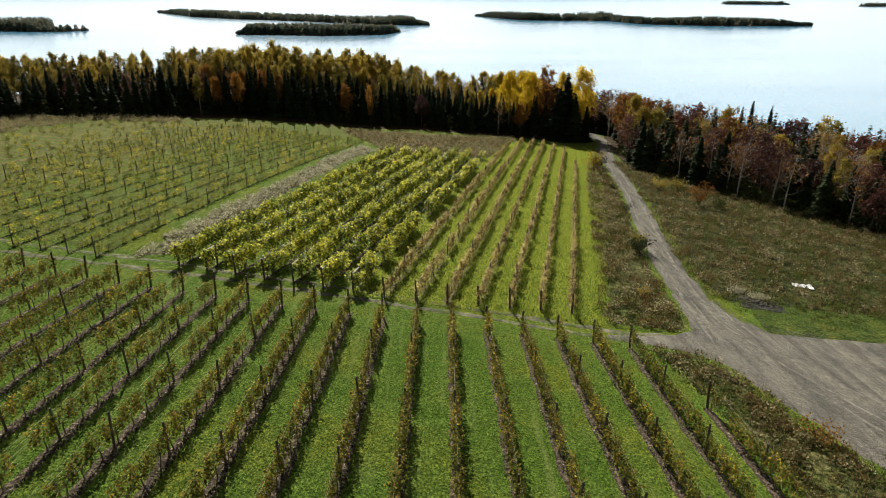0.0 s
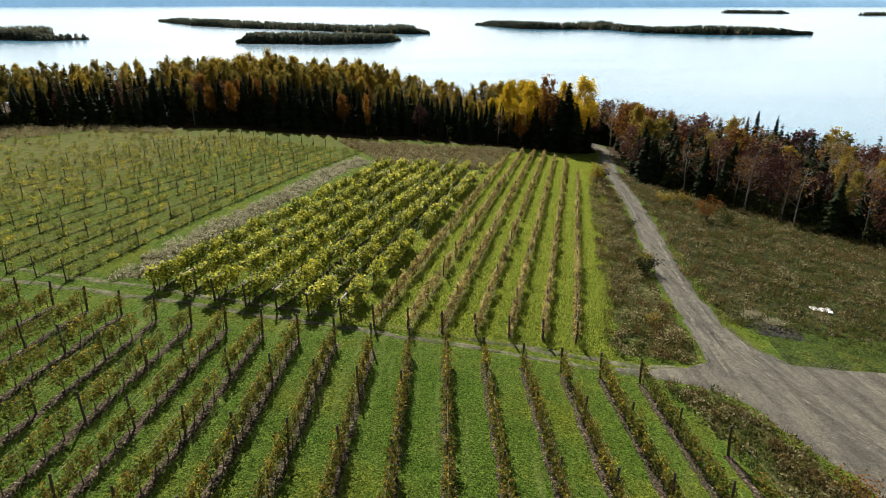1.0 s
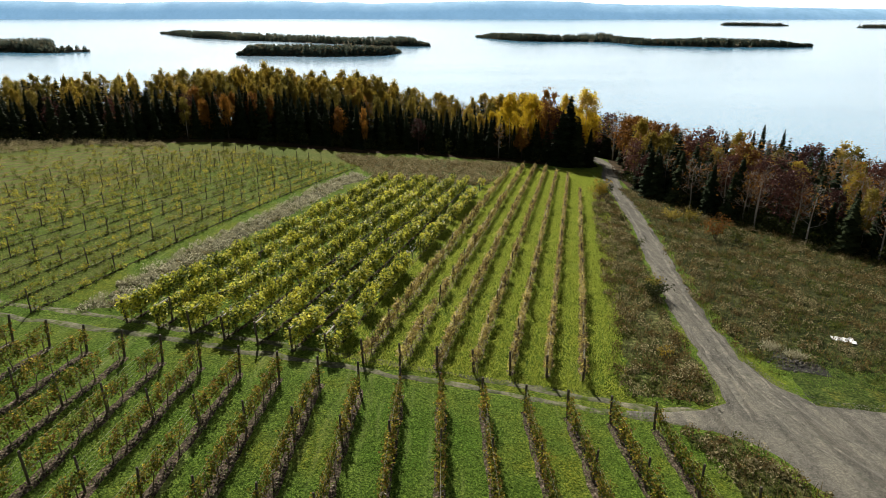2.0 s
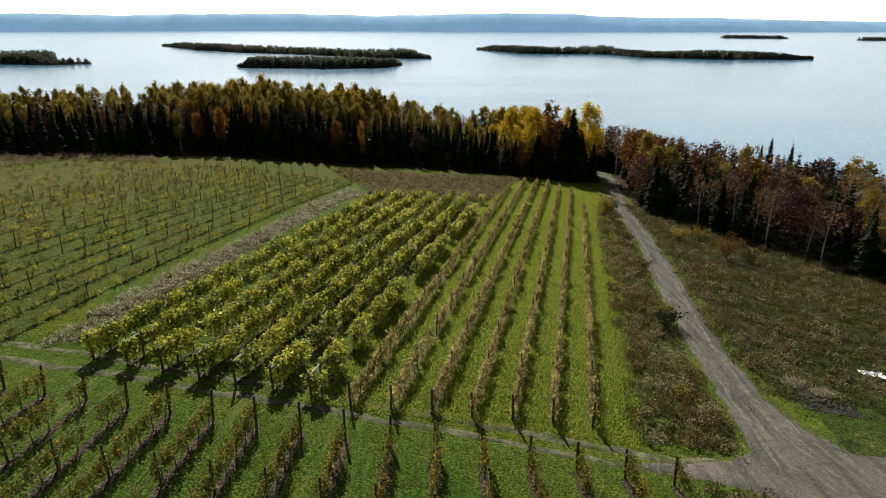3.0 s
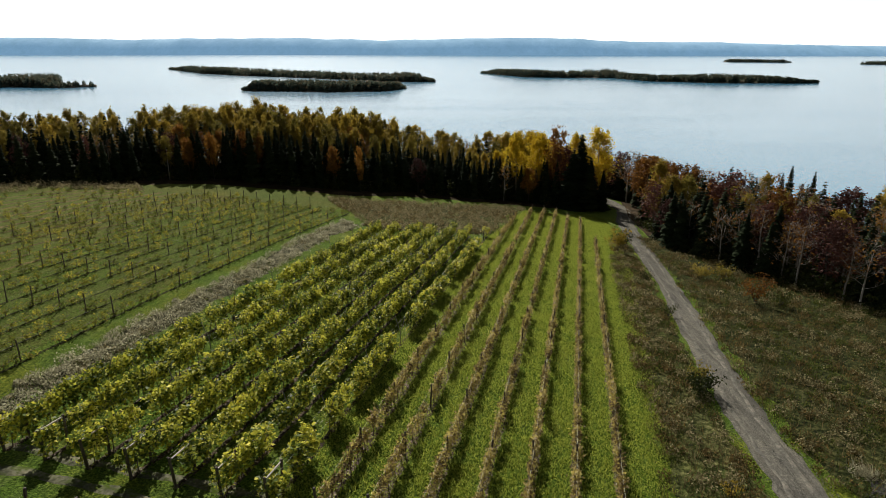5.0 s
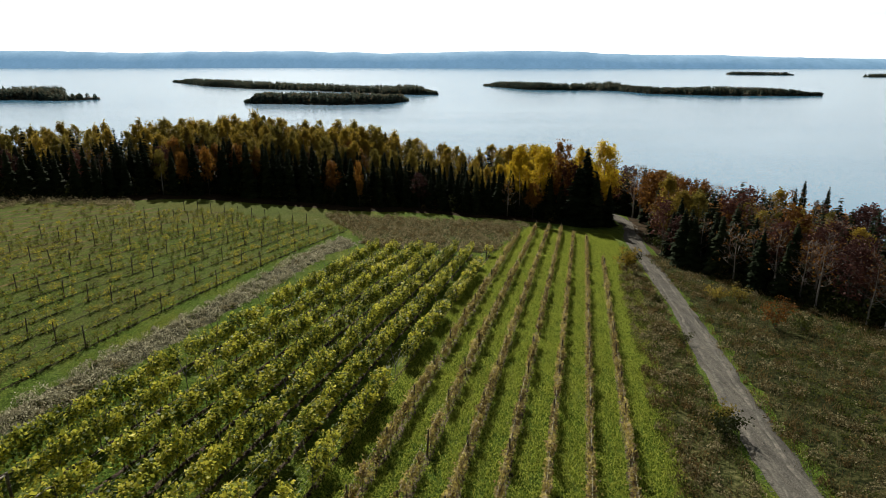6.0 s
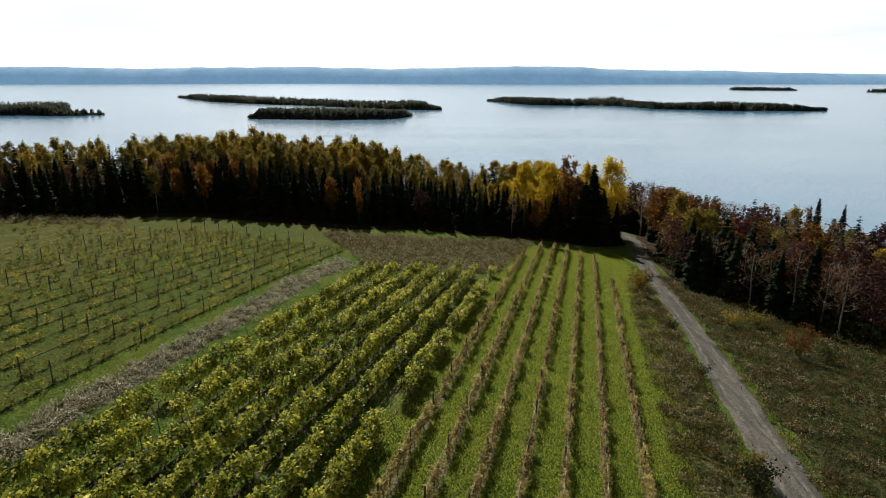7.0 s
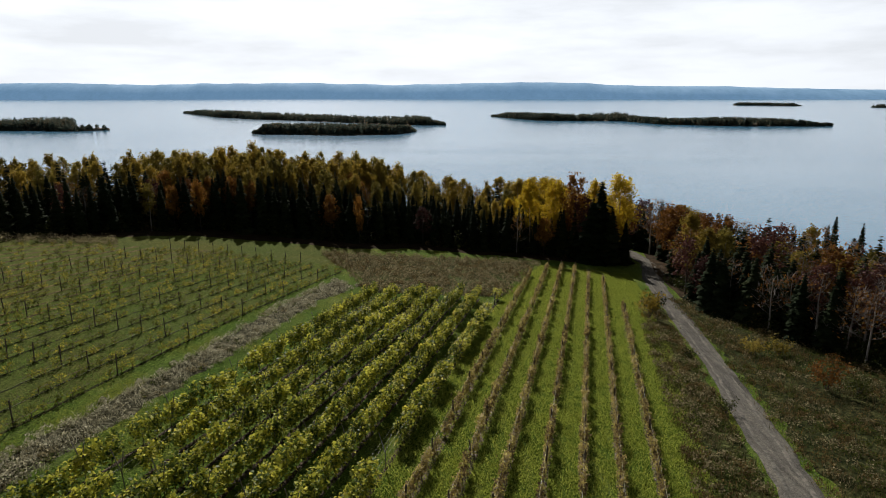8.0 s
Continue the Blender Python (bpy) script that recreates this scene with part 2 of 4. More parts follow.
L_FRONT = leafy("thin autumn vine leaves", [(0.0, (0.030, 0.050, 0.010)), (0.38, (0.11, 0.135, 0.020)), (0.6, (0.26, 0.21, 0.035)), (0.78, (0.17, 0.085, 0.030)), (1.0, (0.66, 0.56, 0.06))], 0.50, 0.6, 0.25, 0.06)
L_RUST = leafy("rusty vine leaves", [(0.0, (0.055, 0.040, 0.022)), (0.3, (0.23, 0.165, 0.08)), (0.55, (0.52, 0.43, 0.11)), (0.75, (0.36, 0.29, 0.20)), (1.0, (0.86, 0.76, 0.18))], 0.5, 0.6, 0.45)
L_LUSH = leafy("full yellow-green vine leaves", [(0.0, (0.020, 0.040, 0.012)), (0.34, (0.13, 0.18, 0.030)), (0.6, (0.48, 0.48, 0.06)), (1.0, (0.95, 0.84, 0.12))], 0.38, 0.5, 0.25, 0.12)
L_LEFT = leafy("sparse olive vine leaves", [(0.0, (0.04, 0.06, 0.012)), (0.45, (0.17, 0.185, 0.03)), (1.0, (0.62, 0.52, 0.07))], 0.50, 0.6, 0.5, 0.06)
L_SPRUCE = leafy("spruce needles", [(0.0, (0.010, 0.017, 0.007)), (0.6, (0.017, 0.026, 0.010)), (1.0, (0.034, 0.042, 0.015))], 0.08, 0.95)
L_YELLOW = leafy("yellow birch leaves", [(0.0, (0.13, 0.10, 0.02)), (0.5, (0.30, 0.215, 0.032)), (1.0, (0.52, 0.38, 0.06))], 0.45)
L_GOLD = leafy("bright golden leaves", [(0.0, (0.32, 0.22, 0.015)), (0.5, (0.56, 0.40, 0.025)), (1.0, (0.70, 0.54, 0.05))], 0.5)
L_ORANGE = leafy("orange maple leaves", [(0.0, (0.08, 0.034, 0.012)), (0.5, (0.20, 0.092, 0.022)), (1.0, (0.42, 0.21, 0.035))], 0.38)
L_RED = leafy("dark red leaves", [(0.0, (0.035, 0.018, 0.016)), (0.5, (0.075, 0.034, 0.028)), (1.0, (0.16, 0.065, 0.045))], 0.25)
L_OLIVE = leafy("olive aspen leaves", [(0.0, (0.09, 0.082, 0.018)), (0.5, (0.21, 0.17, 0.032)), (1.0, (0.40, 0.30, 0.055))], 0.45)
L_BUSH = leafy("dark bush leaves", [(0.0, (0.015, 0.022, 0.008)), (0.6, (0.045, 0.055, 0.015)), (1.0, (0.10, 0.10, 0.02))], 0.3)
L_DRY = leafy("dry grass blades", [(0.0, (0.12, 0.11, 0.075)), (0.4, (0.28, 0.262, 0.165)), (0.75, (0.50, 0.475, 0.32)), (1.0, (0.72, 0.69, 0.50))], 0.45, 0.8, 0.0)
L_WEED = leafy("brown weeds", [(0.0, (0.030, 0.038, 0.010)), (0.35, (0.080, 0.068, 0.026)), (0.7, (0.140, 0.105, 0.048)), (0.9, (0.24, 0.19, 0.10)), (1.0, (0.24, 0.14, 0.03))], 0.3, 0.8, 0.0)
L_GRASS = leafy("grass blades", [(0.0, (0.08, 0.15, 0.025)), (0.5, (0.15, 0.235, 0.042)), (1.0, (0.24, 0.32, 0.065))], 0.6, 0.6, 0.0)
# brighter, yellower copy of the grass blades, with backlight put into the colour
L_GRASS_SUNLIT = leafy("grass blades painted sunlit", [(0.0, (0.15, 0.21, 0.03)), (0.5, (0.29, 0.345, 0.05)), (1.0, (0.42, 0.45, 0.08))], 0.6, 0.6, 0.0)
# island foliage is lifted paler and bluer, some haze put into its colour
L_HAZY_WOOD = leafy("island woods, colour lifted for haze", [(0.0, (0.055, 0.080, 0.062)), (0.55, (0.09, 0.118, 0.088)), (0.8, (0.14, 0.125, 0.085)), (1.0, (0.22, 0.155, 0.08))], 0.45, 0.8, 0.0)

M_WATER, n_, l_, b_ = material("lake water")
b_.inputs["Base Color"].default_value, b_.inputs["Roughness"].default_value, b_.inputs["IOR"].default_value = (0.055, 0.20, 0.33, 1), 0.16, 1.333
t1 = noise_tex(n_, l_, 0.5, 4.0, 0.6)
t2 = noise_tex(n_, l_, 0.012, 3.0, 0.5, "Object", (0.35, 1.6, 1))
bp_ = n_.new("ShaderNodeBump")
bp_.inputs["Distance"].default_value = 0.2
rr_ = ramp(n_, [(0.38, (0.25, 0.25, 0.25)), (0.62, (0.7, 0.7, 0.7))])
l_.new(t2.outputs["Fac"], rr_.inputs["Fac"])
l_.new(rr_.outputs["Color"], bp_.inputs["Strength"])
l_.new(t1.outputs["Fac"], bp_.inputs["Height"])
l_.new(bp_.outputs["Normal"], b_.inputs["Normal"])

# distance haze is painted into the hills: bluish colour and an added glow
M_HAZY_HILL = earth("far hills with painted haze", [(0.3, (0.17, 0.26, 0.34)), (0.7, (0.21, 0.31, 0.40))], WHITE, 0.02, 0.002, 0.0)
n_ = M_HAZY_HILL.node_tree.nodes["Principled BSDF"]
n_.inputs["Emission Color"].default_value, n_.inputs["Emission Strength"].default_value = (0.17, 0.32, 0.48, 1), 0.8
M_SHORE = earth("pale shore stones", [(0.3, (0.16, 0.13, 0.11)), (0.7, (0.34, 0.29, 0.25))], WHITE, 0.5, 0.05, 0.2)
M_ROCK = earth("grey rubble", [(0.3, (0.05, 0.048, 0.047)), (0.6, (0.15, 0.145, 0.14)), (0.85, (0.34, 0.33, 0.32))], WHITE, 6.0, 1.0, 0.8, 9.0, 0.03)
M_ASH = earth("ash and cinders", [(0.3, (0.018, 0.018, 0.019)), (0.55, (0.055, 0.054, 0.054)), (0.8, (0.16, 0.155, 0.15))], WHITE, 6.0, 0.8, 1.0, 9.0, 0.05)
M_SHEET, n_, l_, b_ = material("crumpled white sheeting")
b_.inputs["Base Color"].default_value, b_.inputs["Roughness"].default_value = (0.8, 0.8, 0.8, 1), 0.4


# ---------------------------------------------------------------- helpers of the scene
WATER_Z = -24.0
rng = np.random.default_rng(7)


def drop_line(x):
    """How far ahead the slope stays even before it falls to the shore."""
    return 178.0 - 0.55 * max(0.0, x - 15) if x < 120 else 120.0


def gz(x, y):
    """Height of the ground."""
    xe = x if x > -45 else -45 - 28 * (1 - math.exp((x + 45) / 28))
    z = -0.0878 * xe - 0.0848 * y
    over = y - drop_line(x)
    if over > 0:
        z -= 0.0022 * over * over
    return max(z, WATER_Z - 6.0)


def mesh(name, verts, faces, smooth=False):
    me = bpy.data.meshes.new(name)
    if isinstance(faces, np.ndarray):
        n, k = faces.shape
        me.vertices.add(len(verts))
        me.vertices.foreach_set("co", np.asarray(verts, np.float32).ravel())
        me.loops.add(n * k)
        me.loops.foreach_set("vertex_index", faces.astype(np.int32).ravel())
        me.polygons.add(n)
        me.polygons.foreach_set("loop_start", np.arange(0, n * k, k, dtype=np.int32))
        me.update(calc_edges=True)
    else:
        me.from_pydata([tuple(v) for v in verts], [], [tuple(f) for f in faces])
    if smooth:
        me.shade_smooth()
    return me


def put(name, me, mat, parent=None, at=None, label=""):
    """A mesh object of one material, under a thing or on its own."""
    ob = new(name, me)
    if not me.materials:
        me.materials.append(mat)
    if parent is not None:
        ob.parent = parent
    if at is not None:
        ob.matrix_basis = at
    if label:
        ob["label"] = label
    return ob


def tube(pts, radii, sides=5):
    """Vertices and faces of a tapered tube through points."""
    vs, fs = [], []
    for k, p in enumerate(pts):
        a = pts[max(k - 1, 0)]
        b = pts[min(k + 1, len(pts) - 1)]
        d = (Vector(b) - Vector(a)).normalized()
        u = d.orthogonal().normalized()
        w = d.cross(u)
        for s in range(sides):
            g = 2 * math.pi * s / sides
            vs.append(Vector(p) + radii[k] * (math.cos(g) * u + math.sin(g) * w))
    for k in range(len(pts) - 1):
        for s in range(sides):
            a, b = k * sides + s, k * sides + (s + 1) % sides
            fs.append((a, b, b + sides, a + sides))
    fs.append(tuple(range(sides))[::-1])
    fs.append(tuple(range((len(pts) - 1) * sides, len(pts) * sides)))
    return vs, fs


def join(parts):
    vs, fs = [], []
    for v, f in parts:
        o = len(vs)
        vs.extend(v)
        fs.extend(tuple(i + o for i in g) for g in f)
    return vs, fs


def leaves(centres, size, flat=0.0, ragged=0.5, aspect=0.75, three=True):
    """A small leaf at each centre, turned at random: a three-cornered spray, or a cupped four-cornered leaf."""
    c = np.asarray(centres, float)
    n = len(c)
    a = rng.normal(size=(n, 3))
    a[:, 2] *= 1 - flat
    a /= np.linalg.norm(a, axis=1)[:, None]
    b = rng.normal(size=(n, 3))
    b[:, 2] *= 1 - flat
    b -= (a * b).sum(1)[:, None] * a
    b /= np.linalg.norm(b, axis=1)[:, None]
    up = np.cross(a, b)
    s = np.broadcast_to(np.asarray(size, float).reshape(-1, 1), (n, 1)) * (1 + ragged * rng.uniform(-1, 1, (n, 1)))
    if three:
        s = s * 1.12
        v = np.stack([c - a * s * 0.5, c + b * s * 0.48 + a * s * 0.2, c - b * s * 0.40 + a * s * 0.38], 1).reshape(-1, 3)
        return v, np.arange(3 * n).reshape(n, 3)
    k = 0.5 * aspect
    v = np.stack([c - a * s * 0.5, c + b * s * k + up * s * 0.13, c + a * s * 0.5 - up * s * 0.1, c - b * s * k + up * s * 0.13], 1).reshape(-1, 3)
    return v, np.arange(4 * n).reshape(n, 4)


def blades(points, height, lean=0.5, width=0.05, per=6, spread=0.25):
    """Tufts: a handful of narrow triangles at each point (x, y, z)."""
    p = np.repeat(np.asarray(points, float), per, 0)
    n = len(p)
    p[:, :2] += rng.normal(0, spread, (n, 2))
    h = height * rng.uniform(0.45, 1.2, n)
    g = rng.uniform(0, 2 * math.pi, n)
    side = np.stack([np.cos(g), np.sin(g), np.zeros(n)], 1) * width * rng.uniform(0.6, 1.4, (n, 1))
    tip = p + np.stack([rng.normal(0, lean, n) * h, rng.normal(0, lean, n) * h, h], 1)
    v = np.stack([p - side, p + side, tip], 1).reshape(-1, 3)
    return v, np.arange(3 * n).reshape(n, 3)


def inside(poly, x, y):
    hit = False
    for k in range(len(poly)):
        (x1, y1), (x2, y2) = poly[k - 1], poly[k]
        if (y1 > y) != (y2 > y) and x < (x2 - x1) * (y - y1) / (y2 - y1) + x1:
            hit = not hit
    return hit


def along(line, y):
    """x of a line of (x, y) points at y."""
    return float(np.interp(y, [p[1] for p in line], [p[0] for p in line]))


def scatter(poly, density):
    """Random points on the ground in a polygon, density to the square metre."""
    xs, ys = [p[0] for p in poly], [p[1] for p in poly]
    n = int((max(xs) - min(xs)) * (max(ys) - min(ys)) * density)
    out = []
    for x, y in zip(rng.uniform(min(xs), max(xs), n), rng.uniform(min(ys), max(ys), n)):
        if inside(poly, x, y):
            out.append((x, y, gz(x, y)))
    return out


def ribbon(name, left, right, steps, mat, lift, label, wobble=0.25, across=6):
    """A strip that lies on the ground between two edges, each a line of (x, y) points of equal number."""
    def fine(line):
        s = np.linspace(0, len(line) - 1, steps)
        k = np.arange(len(line))
        return np.stack([np.interp(s, k, [p[0] for p in line]), np.interp(s, k, [p[1] for p in line])], 1)
    a, b = fine(left), fine(right)
    vs, fs = [], []
    for k in range(steps):
        w1 = wobble * noise.noise((a[k][0] * 0.6, a[k][1] * 0.6, 3.1))
        w2 = wobble * noise.noise((b[k][0] * 0.6, b[k][1] * 0.6, 9.7))
        d = b[k] - a[k]
        d = d / (np.linalg.norm(d) + 1e-6)
        p, q = a[k] + d * w1, b[k] + d * w2
        for j in range(across + 1):
            x, y = p + (q - p) * j / across
            edge = lift if 0 < j < across and 0 < k < steps - 1 else -0.09
            vs.append((x, y, gz(x, y) + edge + 0.02 * noise.noise((x * 0.25, y * 0.25, 0)) - 0.01))
    for k in range(steps - 1):
        for j in range(across):
            i = k * (across + 1) + j
            fs.append((i, i + 1, i + across + 2, i + across + 1))
    ob = put(name, mesh(name, vs, fs, True), mat)
    return tagged(ob, label, "road" if "road" in name else "ground", kind="structure")


# ---------------------------------------------------------------- ground, water, road
def build_ground():
    xs = np.concatenate([np.linspace(-420, -100, 40), np.linspace(-97, 97, 110), np.linspace(100, 420, 40)])
    ys = np.concatenate([np.linspace(-160, 6, 30), np.linspace(8, 240, 140), np.linspace(244, 420, 24)])
    vs = [(x, y, gz(x, y) + 0.02 * noise.noise((x * 0.25, y * 0.25, 0)) - 0.03) for y in ys for x in xs]
    w = len(xs)
    fs = [(j * w + i, j * w + i + 1, (j + 1) * w + i + 1, (j + 1) * w + i) for j in range(len(ys) - 1) for i in range(w - 1)]
    ob = put("ground", mesh("ground", vs, fs, True), M_GRASS)
    tagged(ob, "sloping mown green grass field running down to the lake", "ground", kind="structure")


build_ground()
water = put("water", mesh("water", [(-9000, 60, WATER_Z), (9000, 60, WATER_Z), (9000, 5200, WATER_Z), (-9000, 5200, WATER_Z)], [(0, 1, 2, 3)]), M_WATER)
tagged(water, "calm pale blue lake water with wind streaks", "water", kind="structure")

ROAD_L = [(32, 184), (38.5, 170), (39.2, 154), (34.3, 136), (31.8, 119), (27.8, 92), (23.8, 71.6), (21.2, 57.9), (20.0, 48.5), (18.9, 40.2), (17.6, 37.3), (19.2, 34.2), (20.4, 29.3), (21.8, 24.9), (24.5, 16), (28, 6), (32, -6)]
ROAD_R = [(35, 188), (43.0, 173), (43.4, 154), (38.0, 135), (35.0, 119.5), (30.5, 90), (26.8, 70.2), (24.1, 56), (23.4, 48), (23.8, 44.3), (25.6, 41.5), (30, 41.5), (40, 42), (47, 37), (52, 26), (55, 12), (57, -6)]
ribbon("road", ROAD_L, ROAD_R, 150, M_GRAVEL, 0.05, "grey gravel farm road widening into a turning yard", 0.5, 14)
M_TRACK = earth("packed pale gravel", [(0.25, (0.07, 0.067, 0.061)), (0.5, (0.155, 0.150, 0.137)), (0.75, (0.26, 0.25, 0.23))], WHITE, 7.0, 0.6, 0.6, 11.0, 0.04)


def between(f, g):
    """A line along the road that runs out to a point at both ends."""
    out = []
    for k, (a, b) in enumerate(zip(ROAD_L[:11], ROAD_R[:11])):
        h = g if k in (0, 10) else f
        out.append((a[0] + (b[0] - a[0]) * h, a[1] + (b[1] - a[1]) * h))
    return out


ribbon("road_track", between(0.16, 0.25), between(0.34, 0.25), 150, M_TRACK, 0.06, "packed pale wheel track of the gravel road", 0.3, 4)
ribbon("road_track", between(0.62, 0.7), between(0.80, 0.7), 150, M_TRACK, 0.06, "packed pale wheel track of the gravel road", 0.3, 4)
for off, wide in ((0.0, 0.32), (1.9, 0.30), (4.6, 0.26)):
    sweep = [(21.2, 47.5, 0.03), (20.9, 43, 0.8), (21.8, 38, 1.0), (23.6, 32.5, 1.1), (26.2, 26, 1.0), (30.0, 18, 0.9), (35.0, 9, 0.03)]
    ribbon("tyre_mark", [(x + off * (1.1 - y * 0.014) - w * wide, y) for x, y, w in sweep], [(x + off * (1.1 - y * 0.014) + w * wide, y) for x, y, w in sweep], 90, M_TRACK, 0.075, "pale tyre mark sweeping across the gravel yard", 0.4, 3)


def loose_stones():
    v, f = [], []
    pts = []
    for f0, f1, n, top in ((-0.06, 0.08, 1300, 12), (0.90, 1.08, 2600, 14), (0.42, 0.54, 900, 12)):
        for k in range(n):
            q, g = rng.uniform(2, top - 3), rng.uniform(f0, f1)
            i = int(q)
            a = [ROAD_L[i][c] + (ROAD_L[i + 1][c] - ROAD_L[i][c]) * (q - i) for c in (0, 1)]
            b = [ROAD_R[i][c] + (ROAD_R[i + 1][c] - ROAD_R[i][c]) * (q - i) for c in (0, 1)]
            pts.append((a[0] + (b[0] - a[0]) * g, a[1] + (b[1] - a[1]) * g))
    for x, y in pts:
        s = 0.018 + 0.04 * rng.uniform() ** 3
        z, o, a = gz(x, y) + 0.06, len(v), rng.uniform(0, 6.28)
        for j in range(4):
            v.append((x + s * math.cos(a + j * 1.57) * rng.uniform(0.7, 1.3), y + s * math.sin(a + j * 1.57) * rng.uniform(0.7, 1.3), z))
        v.append((x, y, z + s * rng.uniform(0.6, 1.1)))
        f += [(o, o + 1, o + 4), (o + 1, o + 2, o + 4), (o + 2, o + 3, o + 4), (o + 3, o, o + 4)]
    ob = put("loose_stones", mesh("loose_stones", v, f), M_STONE)
    tagged(ob, "loose grey stones along the gravel road", "stones", kind="stuff")


M_STONE = earth("loose stone", [(0.3, (0.10, 0.098, 0.092)), (0.7, (0.34, 0.33, 0.31))], WHITE, 3.0, 1.0, 0.3)
loose_stones()
ribbon("road_mouth", [(11.8, 38.9), (14.5, 39.4), (17.2, 40.0), (19.6, 41.5)], [(11.8, 38.2), (14.3, 37.6), (16.6, 37.1), (18.9, 35.5)], 40, M_GRAVEL, 0.035, "gravel mouth where the grass track meets the road", 0.4, 6)
TRACK_FRONT = [(-60, 48.6), (-36, 46.1), (-21.7, 44.5), (-8, 42.2), (4.8, 39.8), (12.7, 38.1), (18.5, 37.7)]
TRACK_BACK = [(-60, 51.2), (-37.6, 48.5), (-22.5, 46.4), (-8.3, 43.9), (5, 41.3), (12, 39.6), (18.8, 39.3)]
for line in (TRACK_FRONT, TRACK_BACK):
    ribbon("track", [(x, y + 0.5) for x, y in line], [(x, y - 0.5) for x, y in line], 160, M_RUT, 0.01, "worn pale wheel rut in the grass between vine blocks", 0.5, 4)


# ---------------------------------------------------------------- vine rows
def vine_wood(h, gap, two=False):
    bits = []
    x, w = rng.uniform(-0.06, 0.06), rng.uniform(-0.05, 0.05)
    head = (x * 1.5, w * 2, h * 0.5)
    bits.append(tube([(0, 0, -0.1), (x, w, h * 0.25), head], [0.038, 0.030, 0.024], 5))
    arm = [(head[0] * (1 - abs(q)), head[1] + q * gap * 0.55, head[2] + 0.05 * abs(q) + 0.03 * math.sin(9 * q)) for q in (-1, -0.5, 0, 0.5, 1)]
    bits.append(tube(arm, [0.010, 0.016, 0.02, 0.016, 0.010], 4))
    for k in range(4 if h < 1 else 9):
        q = rng.uniform(-1, 1)
        p = (head[0] * (1 - abs(q)), head[1] + q * gap * 0.55, head[2] + 0.04)
        s = rng.uniform(-0.2, 0.2) * (3 if two else 1)
        bits.append(tube([p, (p[0] + s, p[1] + rng.uniform(-0.2, 0.2), h * rng.uniform(0.9, 1.12))], [0.012, 0.005], 3))
    return mesh("vine_wood", *join(bits))


def vine_leaves(kind, gap):
    if kind == "front":
        n, size = 270, 0.125
        y = rng.uniform(-gap * 0.56, gap * 0.56, n)
        z = 0.50 + 1.15 * rng.beta(1.5, 1.3, n)
        x = rng.normal(0, 0.11, n) + 0.1 * np.sin(y * 5)
    elif kind == "rust":
        n, size = 190, 0.145
        k = 7
        cy, cz = rng.normal(0, gap * 0.26, k), 0.55 + 0.75 * rng.beta(1.8, 1.2, k)
        w = rng.integers(k, size=n)
        x = rng.normal(0, 0.13, n)
        y = cy[w] + rng.normal(0, 0.15, n)
        z = np.maximum(0.12, cz[w] + rng.normal(0, 0.17, n))
    elif kind == "lush":
        n, size = 470, 0.200
        k = 18
        cy, cg = rng.uniform(-gap * 0.56, gap * 0.56, k), rng.uniform(-1, 1, k)
        cz = 1.58 - 0.38 * np.abs(cg) ** 2 + rng.normal(0, 0.17, k)
        w = rng.integers(k, size=n)
        x = cg[w] * 0.50 + rng.normal(0, 0.11, n)
        y = cy[w] + rng.normal(0, 0.145, n)
        z = cz[w] + rng.normal(0, 0.14, n)
        shoot = rng.uniform(0, 1, n) < 0.10
        z = np.where(shoot, z + rng.uniform(0.1, 0.45, n), z)
        low = rng.uniform(0, 1, n) < 0.26
        z = np.where(low, rng.uniform(0.3, 1.3, n), z)
        x = np.where(low, x * 0.6, x)
    else:
        n, size = 110, 0.12
        k = 5
        cy, cz = rng.normal(0, gap * 0.25, k), 0.22 + 0.62 * rng.beta(1.2, 1.5, k)
        w = rng.integers(k, size=n)
        y = cy[w] + rng.normal(0, 0.16, n)
        z = np.maximum(0.1, cz[w] + rng.normal(0, 0.16, n))
        x = rng.normal(0, 0.16, n)
    return mesh("leaves", *leaves(np.stack([x, y, z], 1), size, 0.25 if kind == "lush" else 0.0, three=kind in ("left", "rust")))


def post_mesh(h, r, sides=7):
    vs, fs = tube([(0, 0, -0.3), (0.01, 0, h * 0.5), (0, 0.01, h - 0.02), (0, 0.01, h)], [r * 1.05, r, r * 0.95, r * 0.75], sides)
    return mesh("post", vs, fs)


def y_post_mesh():
    a = tube([(0, 0, -0.2), (0, 0, 1.15)], [0.03, 0.03], 4)
    bits = [a]
    for s in (-1, 1):
        bits.append(tube([(0, 0, 1.05), (s * 0.40, 0, 2.45)], [0.030, 0.025], 4))
    return mesh("y_post", *join(bits))


VINES = {k: ([vine_wood(0.8 if k == "left" else 1.4, 1.3, k == "lush") for _ in range(5)], [vine_leaves(k, 1.3) for _ in range(9)]) for k in ("front", "rust", "lush", "left")}
VINE_LEAF = {"front": L_FRONT, "rust": L_RUST, "lush": L_LUSH, "left": L_LEFT}
POST = {"front": post_mesh(1.95, 0.058), "rust": post_mesh(1.7, 0.055), "left": post_mesh(1.85, 0.05), "lush": y_post_mesh()}
END_POST = post_mesh(1.85, 0.075)
BRACE_RAIL = mesh("rail", *tube([(0, 0, 0), (0, 1.55, 0)], [0.045, 0.045], 6))


